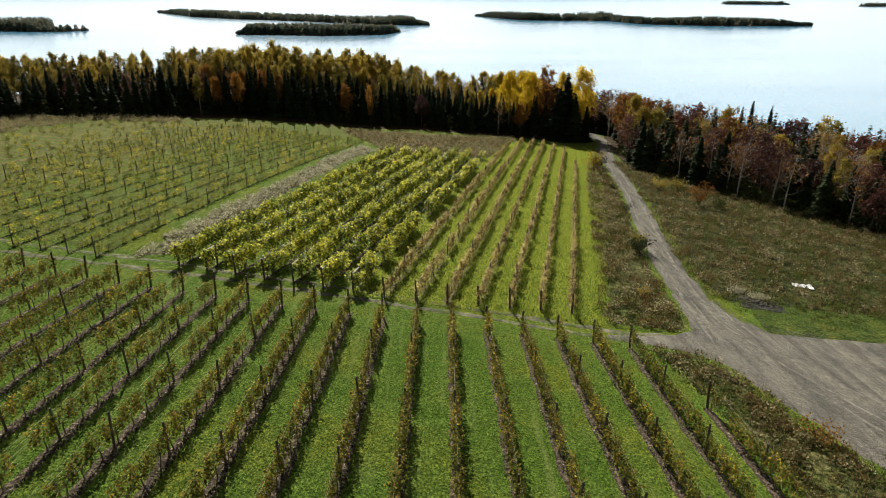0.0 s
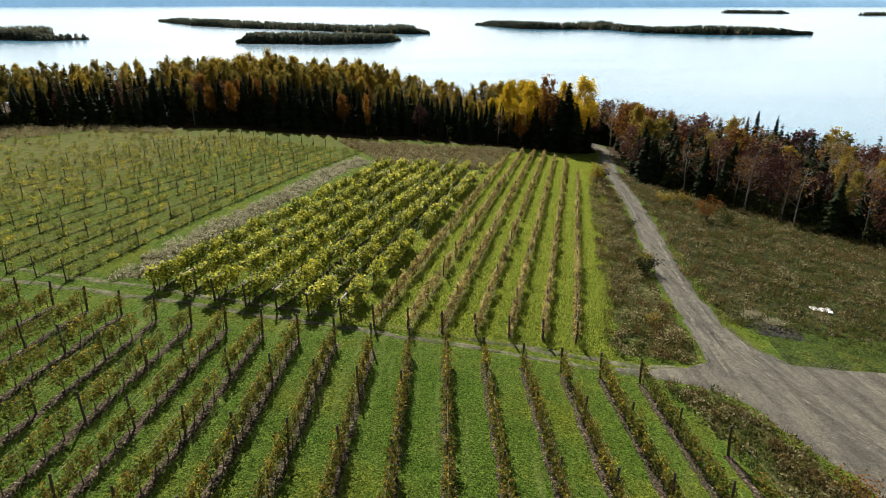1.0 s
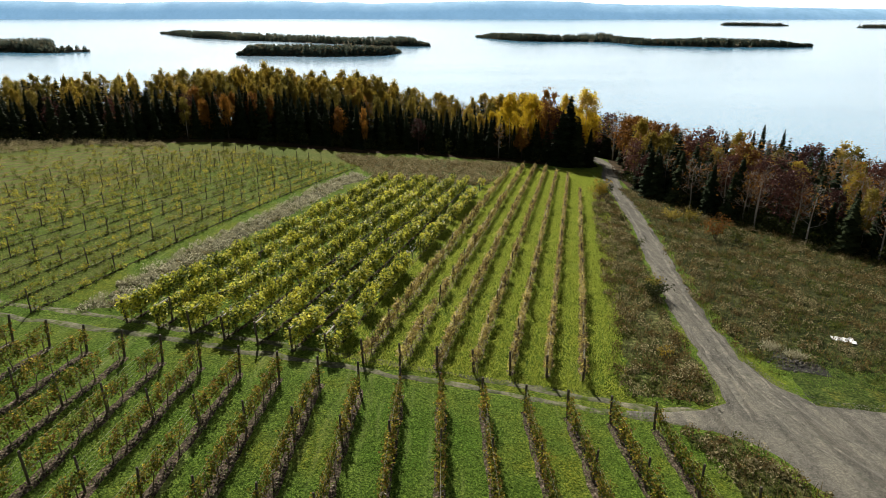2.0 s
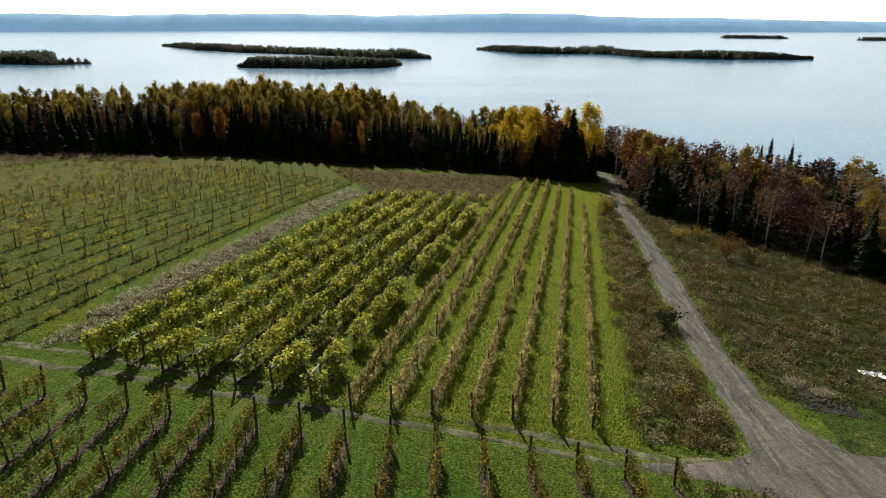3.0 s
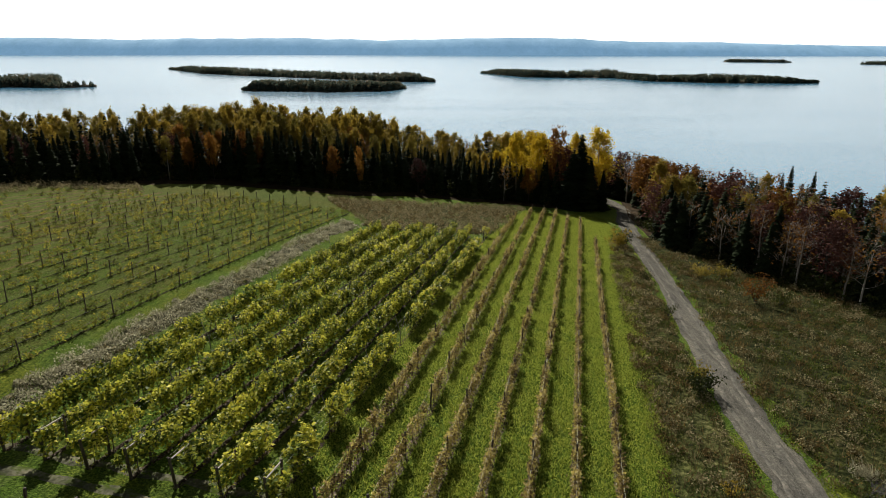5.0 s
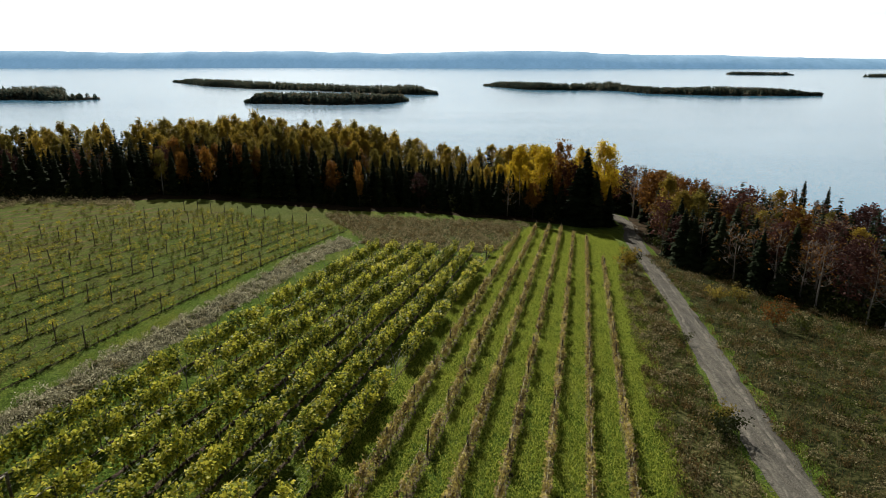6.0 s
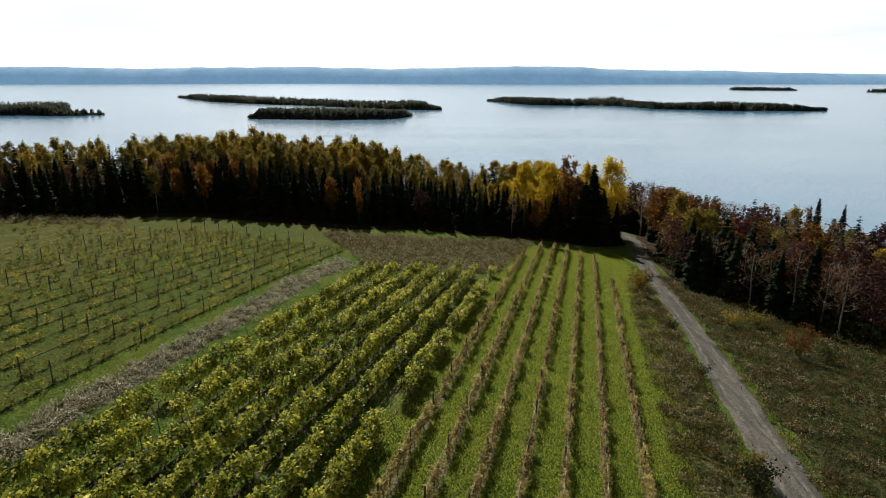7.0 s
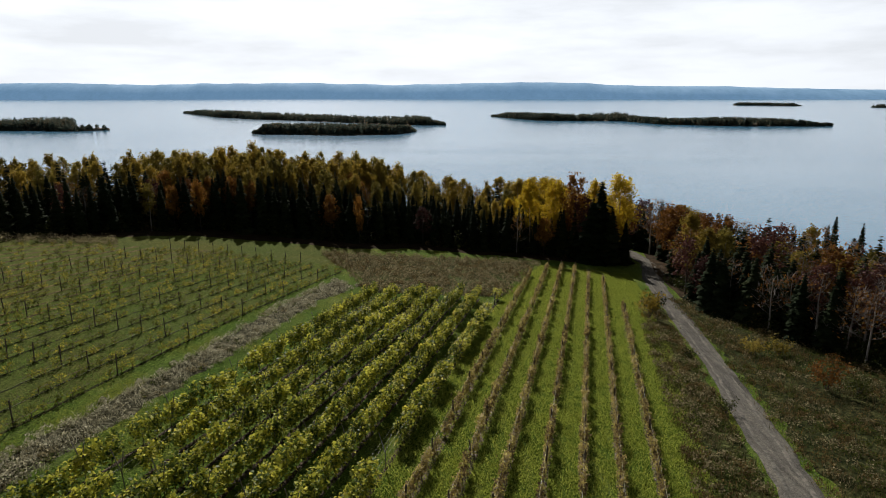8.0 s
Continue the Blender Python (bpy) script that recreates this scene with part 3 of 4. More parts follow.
def strip_mesh(pts, base, width, lift):
    vs, fs = [], []
    for k, (x, y) in enumerate(pts):
        w = width * (0.8 + 0.5 * noise.noise((x * 0.9, y * 0.9, 2.0)))
        o = 0.12 * noise.noise((x * 0.7, y * 0.7, 7.0))
        for j, s in enumerate((-1, -0.45, 0.45, 1)):
            px = x + s * w / 2 + o
            vs.append((px - base[0], y - base[1], gz(px, y) + (lift if 0 < j < 3 else -0.06) - base[2]))
    for k in range(len(pts) - 1):
        for j in range(3):
            i = k * 4 + j
            fs.append((i, i + 1, i + 5, i + 4))
    return mesh("litter_strip", vs, fs, True)


def vine_row(kind, line, post_gap, label, group, end_posts=(True, True), gap=1.3, litter=0.95, wires=(0.6, 0.85, 1.1, 1.35, 1.6), fill=1.0, posts=True):
    """One trellised row along a line of (x, y) points, from its near end."""
    x0, y0 = line[0]
    base = Vector((x0, y0, gz(x0, y0)))
    row = tagged(new("vine_row"), label, "vine row", group)
    row.empty_display_size = 0.3
    row.matrix_basis = Matrix.Translation(base)
    seg = [0.0]
    for a, b in zip(line, line[1:]):
        seg.append(seg[-1] + math.dist(a, b))

    def at(s):
        x = float(np.interp(s, seg, [p[0] for p in line]))
        y = float(np.interp(s, seg, [p[1] for p in line]))
        return x, y
    length = seg[-1]
    turn = -math.degrees(math.atan2(line[-1][0] - x0, line[-1][1] - y0))

    def local(x, y, z=0.0, lean=0.0, spin=0.0, side=0.0):
        return Matrix.Translation(Vector((x, y, gz(x, y) + z)) - base) @ pose(0, 0, 0, lean, side, turn + spin)
    if litter:
        put("litter_strip", strip_mesh([at(s) for s in np.arange(0, length, 0.6)], base, litter, 0.03), {"rust": M_MULCH, "left": M_UNDER if litter < 0.6 else M_STUBBLE}.get(kind, M_LITTER), row)
    if posts:
        s, k = 0.0, 0
        while s <= length + 0.1:
            x, y = at(min(s, length))
            first, last = k == 0, s + post_gap > length + 0.1
            if (first and end_posts[0]) or (last and end_posts[1]):
                put("end_post", END_POST, M_POST, row, local(x, y, 0, rng.uniform(2, 7) * (1 if first else -1), rng.uniform(0, 360) * 0, rng.uniform(-2, 2)))
            else:
                put("y_post" if kind == "lush" else "post", POST[kind], M_STEEL if kind == "lush" else M_POST, row,
                    local(x, y, rng.uniform(-0.15, 0.08), rng.uniform(-3, 3), 0, rng.uniform(-3, 3)))
            s += post_gap
            k += 1
        for h in wires:
            offs = (-0.3, 0.3) if kind == "lush" else (0.0,)
            for o in offs:
                pts = []
                for q in np.linspace(0, length, max(2, int(length / 6))):
                    x, y = at(q)
                    pts.append((x + o - base.x, y - base.y, gz(x, y) + h - base.z))
                put("wire", mesh("wire", *tube(pts, [0.0032] * len(pts), 3)), M_WIRE, row)
    s = 0.5
    woods, crowns = VINES[kind]
    while s < length - 0.3:
        x, y = at(s)
        if rng.uniform() < fill:
            v = put("grapevine", woods[int(rng.integers(5))], M_VINEWOOD, row, local(x, y, 0, 0, 180 * int(rng.integers(2))))
            c = put("leaves", crowns[int(rng.integers(9))], VINE_LEAF[kind], v, Matrix.Diagonal((rng.uniform(0.75, 1.25), rng.uniform(0.9, 1.1), rng.uniform(0.6, 1.15) if kind in ("rust", "left") else rng.uniform(0.8, 1.1), 1)))
        s += gap * rng.uniform(0.9, 1.1)
    return row


# front block: rows that run straight down the slope below the camera
for i in range(-1, 22):
    xe = 13.0 - 2.475 * i
    ye = 38.5 - 0.12 * xe if i >= 0 else 29.7
    lean = -0.0032 * xe
    y_low = 8.0
    line = [(xe, ye), (xe + lean * (y_low - ye), y_low)]
    vine_row("front", line, 5.9, "thinning autumn vines on a wire trellis with dark posts", "front vine rows", (True, False), litter=0.85, fill=0.94)

# middle block: seven slim rows and seven full rows on Y-shaped stakes
FAR_END = [112, 131, 134, 139, 141, 138, 131, 112, 111, 111, 109.5, 110, 108, 106.5]
for i in range(14):
    xs_, ys_ = 10.0 - 2.42 * i, 42.3 + max(0.0, -(10.0 - 2.42 * i) - 4) * 0.2
    ye = FAR_END[i]
    line = [(xs_, ys_), (xs_ + 0.21 * (ye - ys_), ye)]
    if i < 7:
        vine_row("rust", line, 6.1, "slim rusty autumn vine row with dark posts", "slim middle vine rows", gap=1.25, litter=0.8, wires=(0.9, 1.4), fill=0.92)
    else:
        row = vine_row("lush", line, 7.4, "full yellow-green vine row on Y-shaped stakes", "full middle vine rows", gap=1.25, litter=0.5, wires=(1.25, 1.7), fill=0.62 if i == 7 else 0.82 if i == 8 else 0.93)
        turn = -math.degrees(math.atan2(0.21, 1))
        brace = Matrix.Rotation(radians(turn), 4, "Z")
        p = brace @ Vector((0, 1.5, 0))
        gx, gy = xs_ + p.x, ys_ + p.y
        put("brace_post", END_POST, M_POST, row, Matrix.Translation((p.x, p.y, gz(gx, gy) - gz(xs_, ys_))) @ brace)
        put("brace_rail", BRACE_RAIL, M_PALE, row, Matrix.Translation((0, 0, 1.72)) @ brace @ pose(0, 0, 0, -5.0), "pale horizontal brace rail")

# left block: wide sparse rows that bend gently to the right
def left_line(k, y_end):
    y0 = 46.3 + 0.3 * k
    ys_ = np.linspace(y0, y_end, 14)
    return [(-28.4 - 2.4 * k + 0.10 * (y - y0) + 0.00095 * (y - y0) ** 2, y) for y in ys_]


for k in range(25):
    y_end = 121 + min(k, 9) * 0.7 - max(0, k - 10) * 0.55 if k < 21 else 97.0
    if k < 13:
        vine_row("left", left_line(k, y_end), 9.6, "sparse young vine row with thin dark posts", "left vine rows", (False, False), gap=1.25, litter=0.5 if k < 7 else 0.8, wires=(1.4,), fill=0.85)
    else:
        vine_row("left", left_line(k, y_end), 9.6, "low brown unstaked young vine row", "left vine rows", (False, False), gap=1.8, litter=1.4, wires=(), fill=0.5, posts=False)

# ---------------------------------------------------------------- rough ground
STRIP_L = [(12.6, 40.9), (12.2, 44), (13.9, 49.5), (15.3, 56), (17.2, 66), (19.6, 77), (22.6, 92), (26.5, 110), (29.5, 121)]
STRIP_R = [(17.8, 40.4), (18.9, 44), (19.4, 49.5), (20.3, 56), (22.2, 66), (24.3, 77), (27.2, 92), (29.6, 108), (31.2, 119)]
ribbon("scrub_ground", STRIP_L, [(x + 0.7, y) for x, y in STRIP_R], 90, M_SCRUB, 0.03, "brown dry weedy verge beside the gravel road", 0.9, 6)
FIELD_L = [(23.7, 47.6), (24.0, 57), (26.6, 70.2), (30.2, 90), (32.6, 106), (34.2, 122)]
FIELD_R = [(60, 43.5), (66, 60), (66, 78), (60, 95), (54, 112), (50, 128)]
ribbon("scrub_ground", FIELD_L, FIELD_R, 90, M_FIELD, 0.03, "rough brown weedy ground between road and woods", 1.2, 26)
CORNER_L = [(14.6, 37.0), (15.2, 33), (16.3, 30), (17.0, 25), (17.5, 18), (18, 8)]
CORNER_R = [(17.9, 36.9), (19.4, 33.9), (20.7, 29.3), (22.1, 24.9), (24.8, 16), (28.2, 6)]
ribbon("scrub_ground", CORNER_L, CORNER_R, 70, M_SCRUB, 0.03, "brown weedy corner between vines and road", 0.7, 6)
PATCH_L = [(-10, 108.5), (-13, 114), (-15, 121), (-19, 127), (-22, 134)]
PATCH_R = [(8.5, 113), (11, 121), (13.5, 131), (16, 139), (18, 144)]
ribbon("scrub_ground", PATCH_L, PATCH_R, 50, M_SCRUB, 0.03, "tall brown weeds at the edge of the woods", 1.0, 12)
ribbon("field_ground", [(-110, 62), (-110, 80), (-108, 95), (-100, 110), (-84, 124), (-62, 138), (-54, 148)], [(-27.2, 47.5), (-26.2, 60), (-24.2, 75), (-21.6, 90), (-18.2, 107), (-14.5, 124), (-17, 140)], 70, M_OLIVE, 0.02, "olive autumn grass between the young vine rows", 1.0, 40)
DRY_L = [(-26.0, 46.8), (-25.3, 55), (-24.2, 64), (-22.0, 77), (-20.2, 90), (-18.4, 103), (-15.5, 114)]
DRY_R = [(-22.8, 48.5), (-22.0, 55), (-20.9, 64), (-18.8, 77), (-16.7, 90), (-14.6, 103), (-11.5, 112)]
ribbon("scrub_ground", DRY_L, DRY_R, 80, M_DRYBED, 0.03, "strip of unmown dry grass between vine blocks", 0.9, 6)
FOREST_L = [(-420, 90), (-130, 106), (-95, 115), (-66, 124), (-47, 136), (-17, 139), (-8, 145), (14, 146), (30, 147), (33, 147)]
ribbon("forest_floor", FOREST_L, [(-420, 300), (-130, 260), (-95, 250), (-66, 240), (-47, 236), (-17, 232), (-8, 230), (14, 226), (26, 222), (38, 216)], 90, M_FOREST_FLOOR, 0.06,
       "dark leaf-strewn floor under the woods", 1.5, 30)
RIGHT_L = [(39, 145), (36, 119), (40, 106), (45.5, 97), (50.5, 88), (57.5, 78), (68, 65), (88, 47), (140, 6)]
ribbon("forest_floor", RIGHT_L, [(52, 210), (70, 190), (90, 175), (105, 165), (120, 155), (135, 140), (150, 120), (180, 100), (230, 60)], 70, M_FOREST_FLOOR, 0.06,
       "dark leaf-strewn floor under the woods", 1.5, 26)


def loop(a, b):
    return list(a) + list(b)[::-1]


def tufts(name, poly, density, height, mat, label, lean=0.5, width=0.05, per=6, spread=0.25, low=-0.3, grain=0.35):
    pts = [p for p in scatter(poly, density) if noise.noise((p[0] * grain, p[1] * grain, 4.0)) > low + rng.normal(0, 0.15)]
    ob = put(name, mesh(name, *blades(pts, height, lean, width, per, spread)), mat)
    return tagged(ob, label, "grass", kind="stuff")


def mounds(name, poly, density, radius, height, per, leaf, mat, label, low=-1.0, grain=0.2, seed=0.0, category="weeds"):
    """Low bushy clumps of small leaves, thicker in some patches than in others."""
    pts = [p for p in scatter(poly, density) if noise.noise((p[0] * grain, p[1] * grain, seed)) > low + rng.normal(0, 0.12)]
    c = np.repeat(np.array(pts), per, 0)
    n = len(c)
    k = np.repeat(rng.uniform(0.5, 1.3, len(pts)), per)
    q = np.sqrt(rng.uniform(0, 1, n))
    a = rng.uniform(0, 6.28, n)
    c[:, 0] += radius * k * q * np.cos(a)
    c[:, 1] += radius * k * q * np.sin(a)
    c[:, 2] += height * k * (1 - 0.75 * q * q) * rng.uniform(0.15, 1.0, n)
    ob = put(name, mesh(name, *leaves(c, leaf)), mat)
    return tagged(ob, label, category, kind="stuff")


L_TAN = leafy("tan seed heads", [(0.0, (0.08, 0.068, 0.032)), (0.5, (0.215, 0.185, 0.095)), (1.0, (0.42, 0.36, 0.21))], 0.45, 0.9, 0.0)
L_RUSTWEED = leafy("rusty weeds", [(0.0, (0.065, 0.048, 0.020)), (0.5, (0.13, 0.095, 0.038)), (1.0, (0.24, 0.165, 0.06))], 0.35, 0.9, 0.0)
L_GREENWEED = leafy("dull green weeds", [(0.0, (0.035, 0.052, 0.010)), (0.5, (0.075, 0.098, 0.022)), (1.0, (0.17, 0.175, 0.042))], 0.35, 0.9, 0.0)
for edge_l, edge_r, dense, tan, name in ((STRIP_L, STRIP_R, 1.0, 0.0, "along the gravel road"), (FIELD_L, FIELD_R, 0.6, 0.08, "on the rough ground"), (CORNER_L, CORNER_R, 0.9, -0.05, "in the corner by the yard")):
    poly = loop(edge_l, edge_r)
    mounds("weeds", poly, 1.5 * dense, 0.55, 0.85, 44, 0.125, L_TAN, "tan seeding weeds " + name, 0.0 + tan, 0.4, 1.0)
    mounds("weeds", poly, 1.3 * dense, 0.50, 0.75, 42, 0.125, L_RUSTWEED, "rusty brown weeds " + name, 0.0, 0.3, 20.0)
    mounds("weeds", poly, 1.8 * dense, 0.55, 0.42, 36, 0.12, L_GREENWEED, "dull green weeds " + name, -0.05, 0.2, 40.0)
    tufts("dry_grass", poly, 3.0 * dense, 0.6, L_WEED, "dry grass stems " + name, 0.35, 0.022, 7, 0.3, -0.35)
poly = loop(PATCH_L, PATCH_R)
mounds("weeds", poly, 1.6, 0.55, 0.95, 30, 0.16, L_TAN, "tall tan weeds before the woods", -0.6, 0.2, 1.0)
mounds("weeds", poly, 0.8, 0.55, 0.8, 28, 0.16, L_RUSTWEED, "tall rusty weeds before the woods", -0.1, 0.2, 20.0)
poly = loop(DRY_L, DRY_R)
tufts("dry_grass", poly, 4.0, 0.40, L_DRY, "pale matted dry grass tufts", 0.55, 0.012, 22, 0.16, -0.1, 1.1)
mounds("dry_grass", poly, 1.3, 0.55, 0.75, 120, 0.10, L_DRY, "pale dry grass tussocks", -0.05, 0.8, 8.0, "grass")
mounds("weeds", poly, 0.8, 0.35, 0.35, 22, 0.13, L_TAN, "tan weeds in the dry strip", 0.0, 0.5, 3.0)
mounds("weeds", poly, 0.35, 0.4, 0.4, 22, 0.13, L_GREENWEED, "dull weeds in the dry strip", 0.0, 0.5, 13.0)
mounds("weeds", [(-73, 98), (-71, 113), (-67, 122), (-52, 124), (-56, 130), (-70, 127), (-82, 124), (-98, 118), (-98, 100)], 1.3, 0.7, 1.1, 32, 0.17, L_TAN, "pale dry weeds at the foot of the woods", -0.5, 0.2, 1.0)
tufts("grass", [(-42, 12), (15.5, 12), (13.5, 38.5), (-42, 44)], 18.0, 0.13, L_GRASS, "mown grass between the front vine rows", 0.6, 0.022, 3, 0.16, -0.5, 0.5)
PATCH = [(24.6, 46.4), (27.2, 43.6), (33, 43.0), (41, 42.2), (54, 40), (60, 44), (46, 47.2), (36, 48.6), (30.5, 50.6), (27.5, 51.5)]
ribbon("grass_ground", [(24.4, 40.6), (25.2, 46.0), (25.8, 50.6)], [(62, 35.0), (62, 40.0), (62, 44.4)], 24, M_PATCH, 0.025, "rough green grass patch beside the gravel yard", 0.6, 40)
tufts("grass", PATCH, 12.0, 0.15, L_GRASS, "rough green grass beside the yard", 0.6, 0.018, 4, 0.16, -0.6, 0.5)
mounds("weeds", PATCH, 1.0, 0.5, 0.22, 26, 0.11, L_GREENWEED, "low green weeds beside the yard", 0.0, 0.3, 50.0)
# these blades take the copy that has sunlight painted into its colour
tufts("grass", [(-7.5, 42.5), (12.4, 40.6), (16, 55), (25, 92), (31, 124), (33, 140), (17, 141), (8, 112)], 56.0, 0.16, L_GRASS_SUNLIT, "mown grass between the middle vine rows", 0.6, 0.030, 3, 0.17, -0.6, 0.5)
tufts("grass", [(-27, 46.5), (-23, 46), (-7.5, 42.5), (8, 112), (-8, 110)], 8.0, 0.15, L_GRASS, "grass under the full vine rows", 0.6, 0.030, 3, 0.17, -0.4, 0.5)
tufts("grass", [(-56, 50), (-27.5, 46.4), (-24, 70), (-19, 100), (-15, 124), (-38, 124), (-44, 80)], 9.0, 0.14, L_GRASS, "grass between the young vine rows", 0.6, 0.034, 3, 0.2, -0.3, 0.3)


# ---------------------------------------------------------------- trees
def limb_tree(h, spread, levels, seed, lean=0.0, twigs=1):
    """Trunk and limbs of a broad-leaved tree; gives the wood and the points where leaves grow."""
    r = random.Random(seed)
    bits, ends = [], []
    top = Vector((lean * h + r.uniform(-0.04, 0.04) * h, r.uniform(-0.04, 0.04) * h, h * 0.93))
    axis = [Vector((0, 0, -0.4)), Vector((0, 0, h * 0.25)), top * 0.6 + Vector((r.uniform(-0.15, 0.15), r.uniform(-0.15, 0.15), 0)), top]
    r0 = 0.012 * h + 0.02
    bits.append(tube(axis, [r0, r0 * 0.8, r0 * 0.45, r0 * 0.12], 6))
    for k in range(levels):
        f = 0.28 + 0.68 * (k + r.random()) / levels
        p = axis[1].lerp(axis[2], (f - 0.25) / 0.35) if f < 0.6 else axis[2].lerp(axis[3], (f - 0.6) / 0.4)
        g = k * 2.4 + r.uniform(-0.5, 0.5)
        reach = spread * (1.15 - 0.85 * f) * r.uniform(0.7, 1.2)
        tip = p + Vector((math.cos(g) * reach, math.sin(g) * reach, reach * r.uniform(0.55, 1.1)))
        mid = p.lerp(tip, 0.5) + Vector((0, 0, -0.1 * reach))
        rr = r0 * 0.35 * (1.1 - f)
        bits.append(tube([p, mid, tip], [rr, rr * 0.7, rr * 0.2], 3))
        ends += [(mid, reach * 0.45), (tip, reach * 0.42), (mid.lerp(tip, 0.5), reach * 0.45)]
        for q in range(twigs):
            w = mid.lerp(tip, r.uniform(0, 0.8))
            t2 = w + Vector((r.uniform(-1, 1), r.uniform(-1, 1), r.uniform(0.1, 1))) * reach * 0.5
            bits.append(tube([w, t2], [rr * 0.4, rr * 0.12], 3))
            ends.append((t2, reach * 0.3))
    ends.append((top, spread * 0.25))
    return bits, ends


def crown_points(ends, n, seed, h=0.0, spread=0.0):
    r = np.random.default_rng(seed)
    pick = r.integers(len(ends), size=n)
    c = np.array([tuple(e[0]) for e in ends])[pick]
    s = np.array([max(e[1], 0.25) for e in ends])[pick]
    out = c + r.normal(size=(n, 3)) * s[:, None] * 0.55
    if h:
        k = 34
        f = r.beta(1.5, 1.15, k)
        q = spread * 0.72 * np.sin(np.pi * np.clip(f * 0.78 + 0.14, 0, 1)) ** 0.7 * np.sqrt(r.uniform(0.05, 1, k))
        a = r.uniform(0, 6.28, k)
        heart = np.stack([q * np.cos(a), q * np.sin(a), h * (0.30 + 0.69 * f)], 1)
        width = r.uniform(0.16, 0.36, k) * (0.35 + 0.25 * spread)
        m = int(n * 0.7)
        w = r.integers(k, size=m)
        out[:m] = heart[w] + r.normal(size=(m, 3)) * width[w][:, None] * np.array([1, 1, 1.25])
    return out


def make_broadleaf(h, spread, n, leaf, mat, bark, seed, name, levels=13):
    bits, ends = limb_tree(h, spread, levels, seed)
    t = new(name)
    t.empty_display_size = 0.5
    put("trunk", mesh("trunk", *join(bits)), bark, t)
    put("crown", mesh("crown", *leaves(crown_points(ends, n, seed, h, spread), leaf)), mat, t)
    return t


def make_bare(h, spread, seed, n=60):
    bits, ends = limb_tree(h, spread, 12, seed, 0.03, 3)
    r = random.Random(seed + 50)
    for e, s in ends[::2]:
        for q in range(3):
            t2 = e + Vector((r.uniform(-1, 1), r.uniform(-1, 1), r.uniform(0.2, 1.2))) * 0.8
            bits.append(tube([e, t2], [0.014, 0.006], 3))
    t = new("bare_tree")
    t.empty_display_size = 0.5
    put("trunk", mesh("trunk", *join(bits)), M_BIRCH, t)
    put("last_leaves", mesh("last_leaves", *leaves(crown_points(ends, n, seed), 0.22)), L_ORANGE, t)
    return t


def make_spruce(h, r0, seed, thin=1.0, step=1.0, wide=1.15, core=620):
    """A spire of drooping boughs in whorls."""
    r = np.random.default_rng(seed)
    bits = [tube([(0, 0, -0.4), (0, 0, h * 0.5), (0, 0, h * 0.985)], [0.013 * h + 0.03, 0.008 * h + 0.02, 0.01], 6)]
    vs, fs = [], []
    z = 0.06 * h
    while z < h * 0.985:
        f = z / h
        reach = r0 * (1 - f) ** 0.85 * r.uniform(0.62, 1.2) + 0.10
        n = int((4 + 5 * (1 - f)) * thin) + 2
        g0 = r.uniform(0, 6.28)
        for k in range(n):
            g = g0 + 2 * math.pi * k / n + r.uniform(-0.25, 0.25)
            q = reach * r.uniform(0.5, 1.2)
            w = (0.30 * q + 0.10) * wide
            drop = q * r.uniform(0.18, 0.42)
            c, s = math.cos(g), math.sin(g)
            zz = z + r.uniform(-0.12, 0.12)
            o = len(vs)
            for u, v, dz in ((0.05, 0, 0.05), (0.55, w, -0.42 * drop), (0.60, 0.35 * w, -0.30 * drop + 0.05), (1.0, 0.12 * w, -0.85 * drop), (0.60, -0.35 * w, -0.30 * drop + 0.05), (0.55, -w, -0.45 * drop), (0.8, 0.6 * w, -0.95 * drop), (0.8, -0.6 * w, -0.95 * drop)):
                vs.append((c * u * q - s * v, s * u * q + c * v, zz + dz))
            fs += [(o, o + 1, o + 2), (o, o + 2, o + 4), (o, o + 4, o + 5), (o + 2, o + 3, o + 4), (o + 1, o + 6, o + 2), (o + 2, o + 6, o + 3), (o + 4, o + 7, o + 5), (o + 4, o + 3, o + 7)]
        z += (0.30 + 0.30 * (1 - f)) * (h / 12) ** 0.5 * r.uniform(0.8, 1.2) / step
    f = r.beta(1.0, 1.7, core) * 0.9 + 0.04
    q, a = r0 * 0.62 * (1 - f) ** 0.85 * np.sqrt(r.uniform(0, 1, core)), r.uniform(0, 6.28, core)
    cv, cf = leaves(np.stack([q * np.cos(a), q * np.sin(a), f * h], 1), 0.62 * (1.1 - 0.6 * f))
    o = len(vs)
    vs += cv.tolist()
    fs += [tuple(int(i) + o for i in t3) for t3 in cf]
    t = new("spruce_tree")
    t.empty_display_size = 0.5
    put("trunk", mesh("trunk", *join(bits)), M_BARK, t)
    put("crown", mesh("crown", vs, fs), L_SPRUCE, t)
    return t


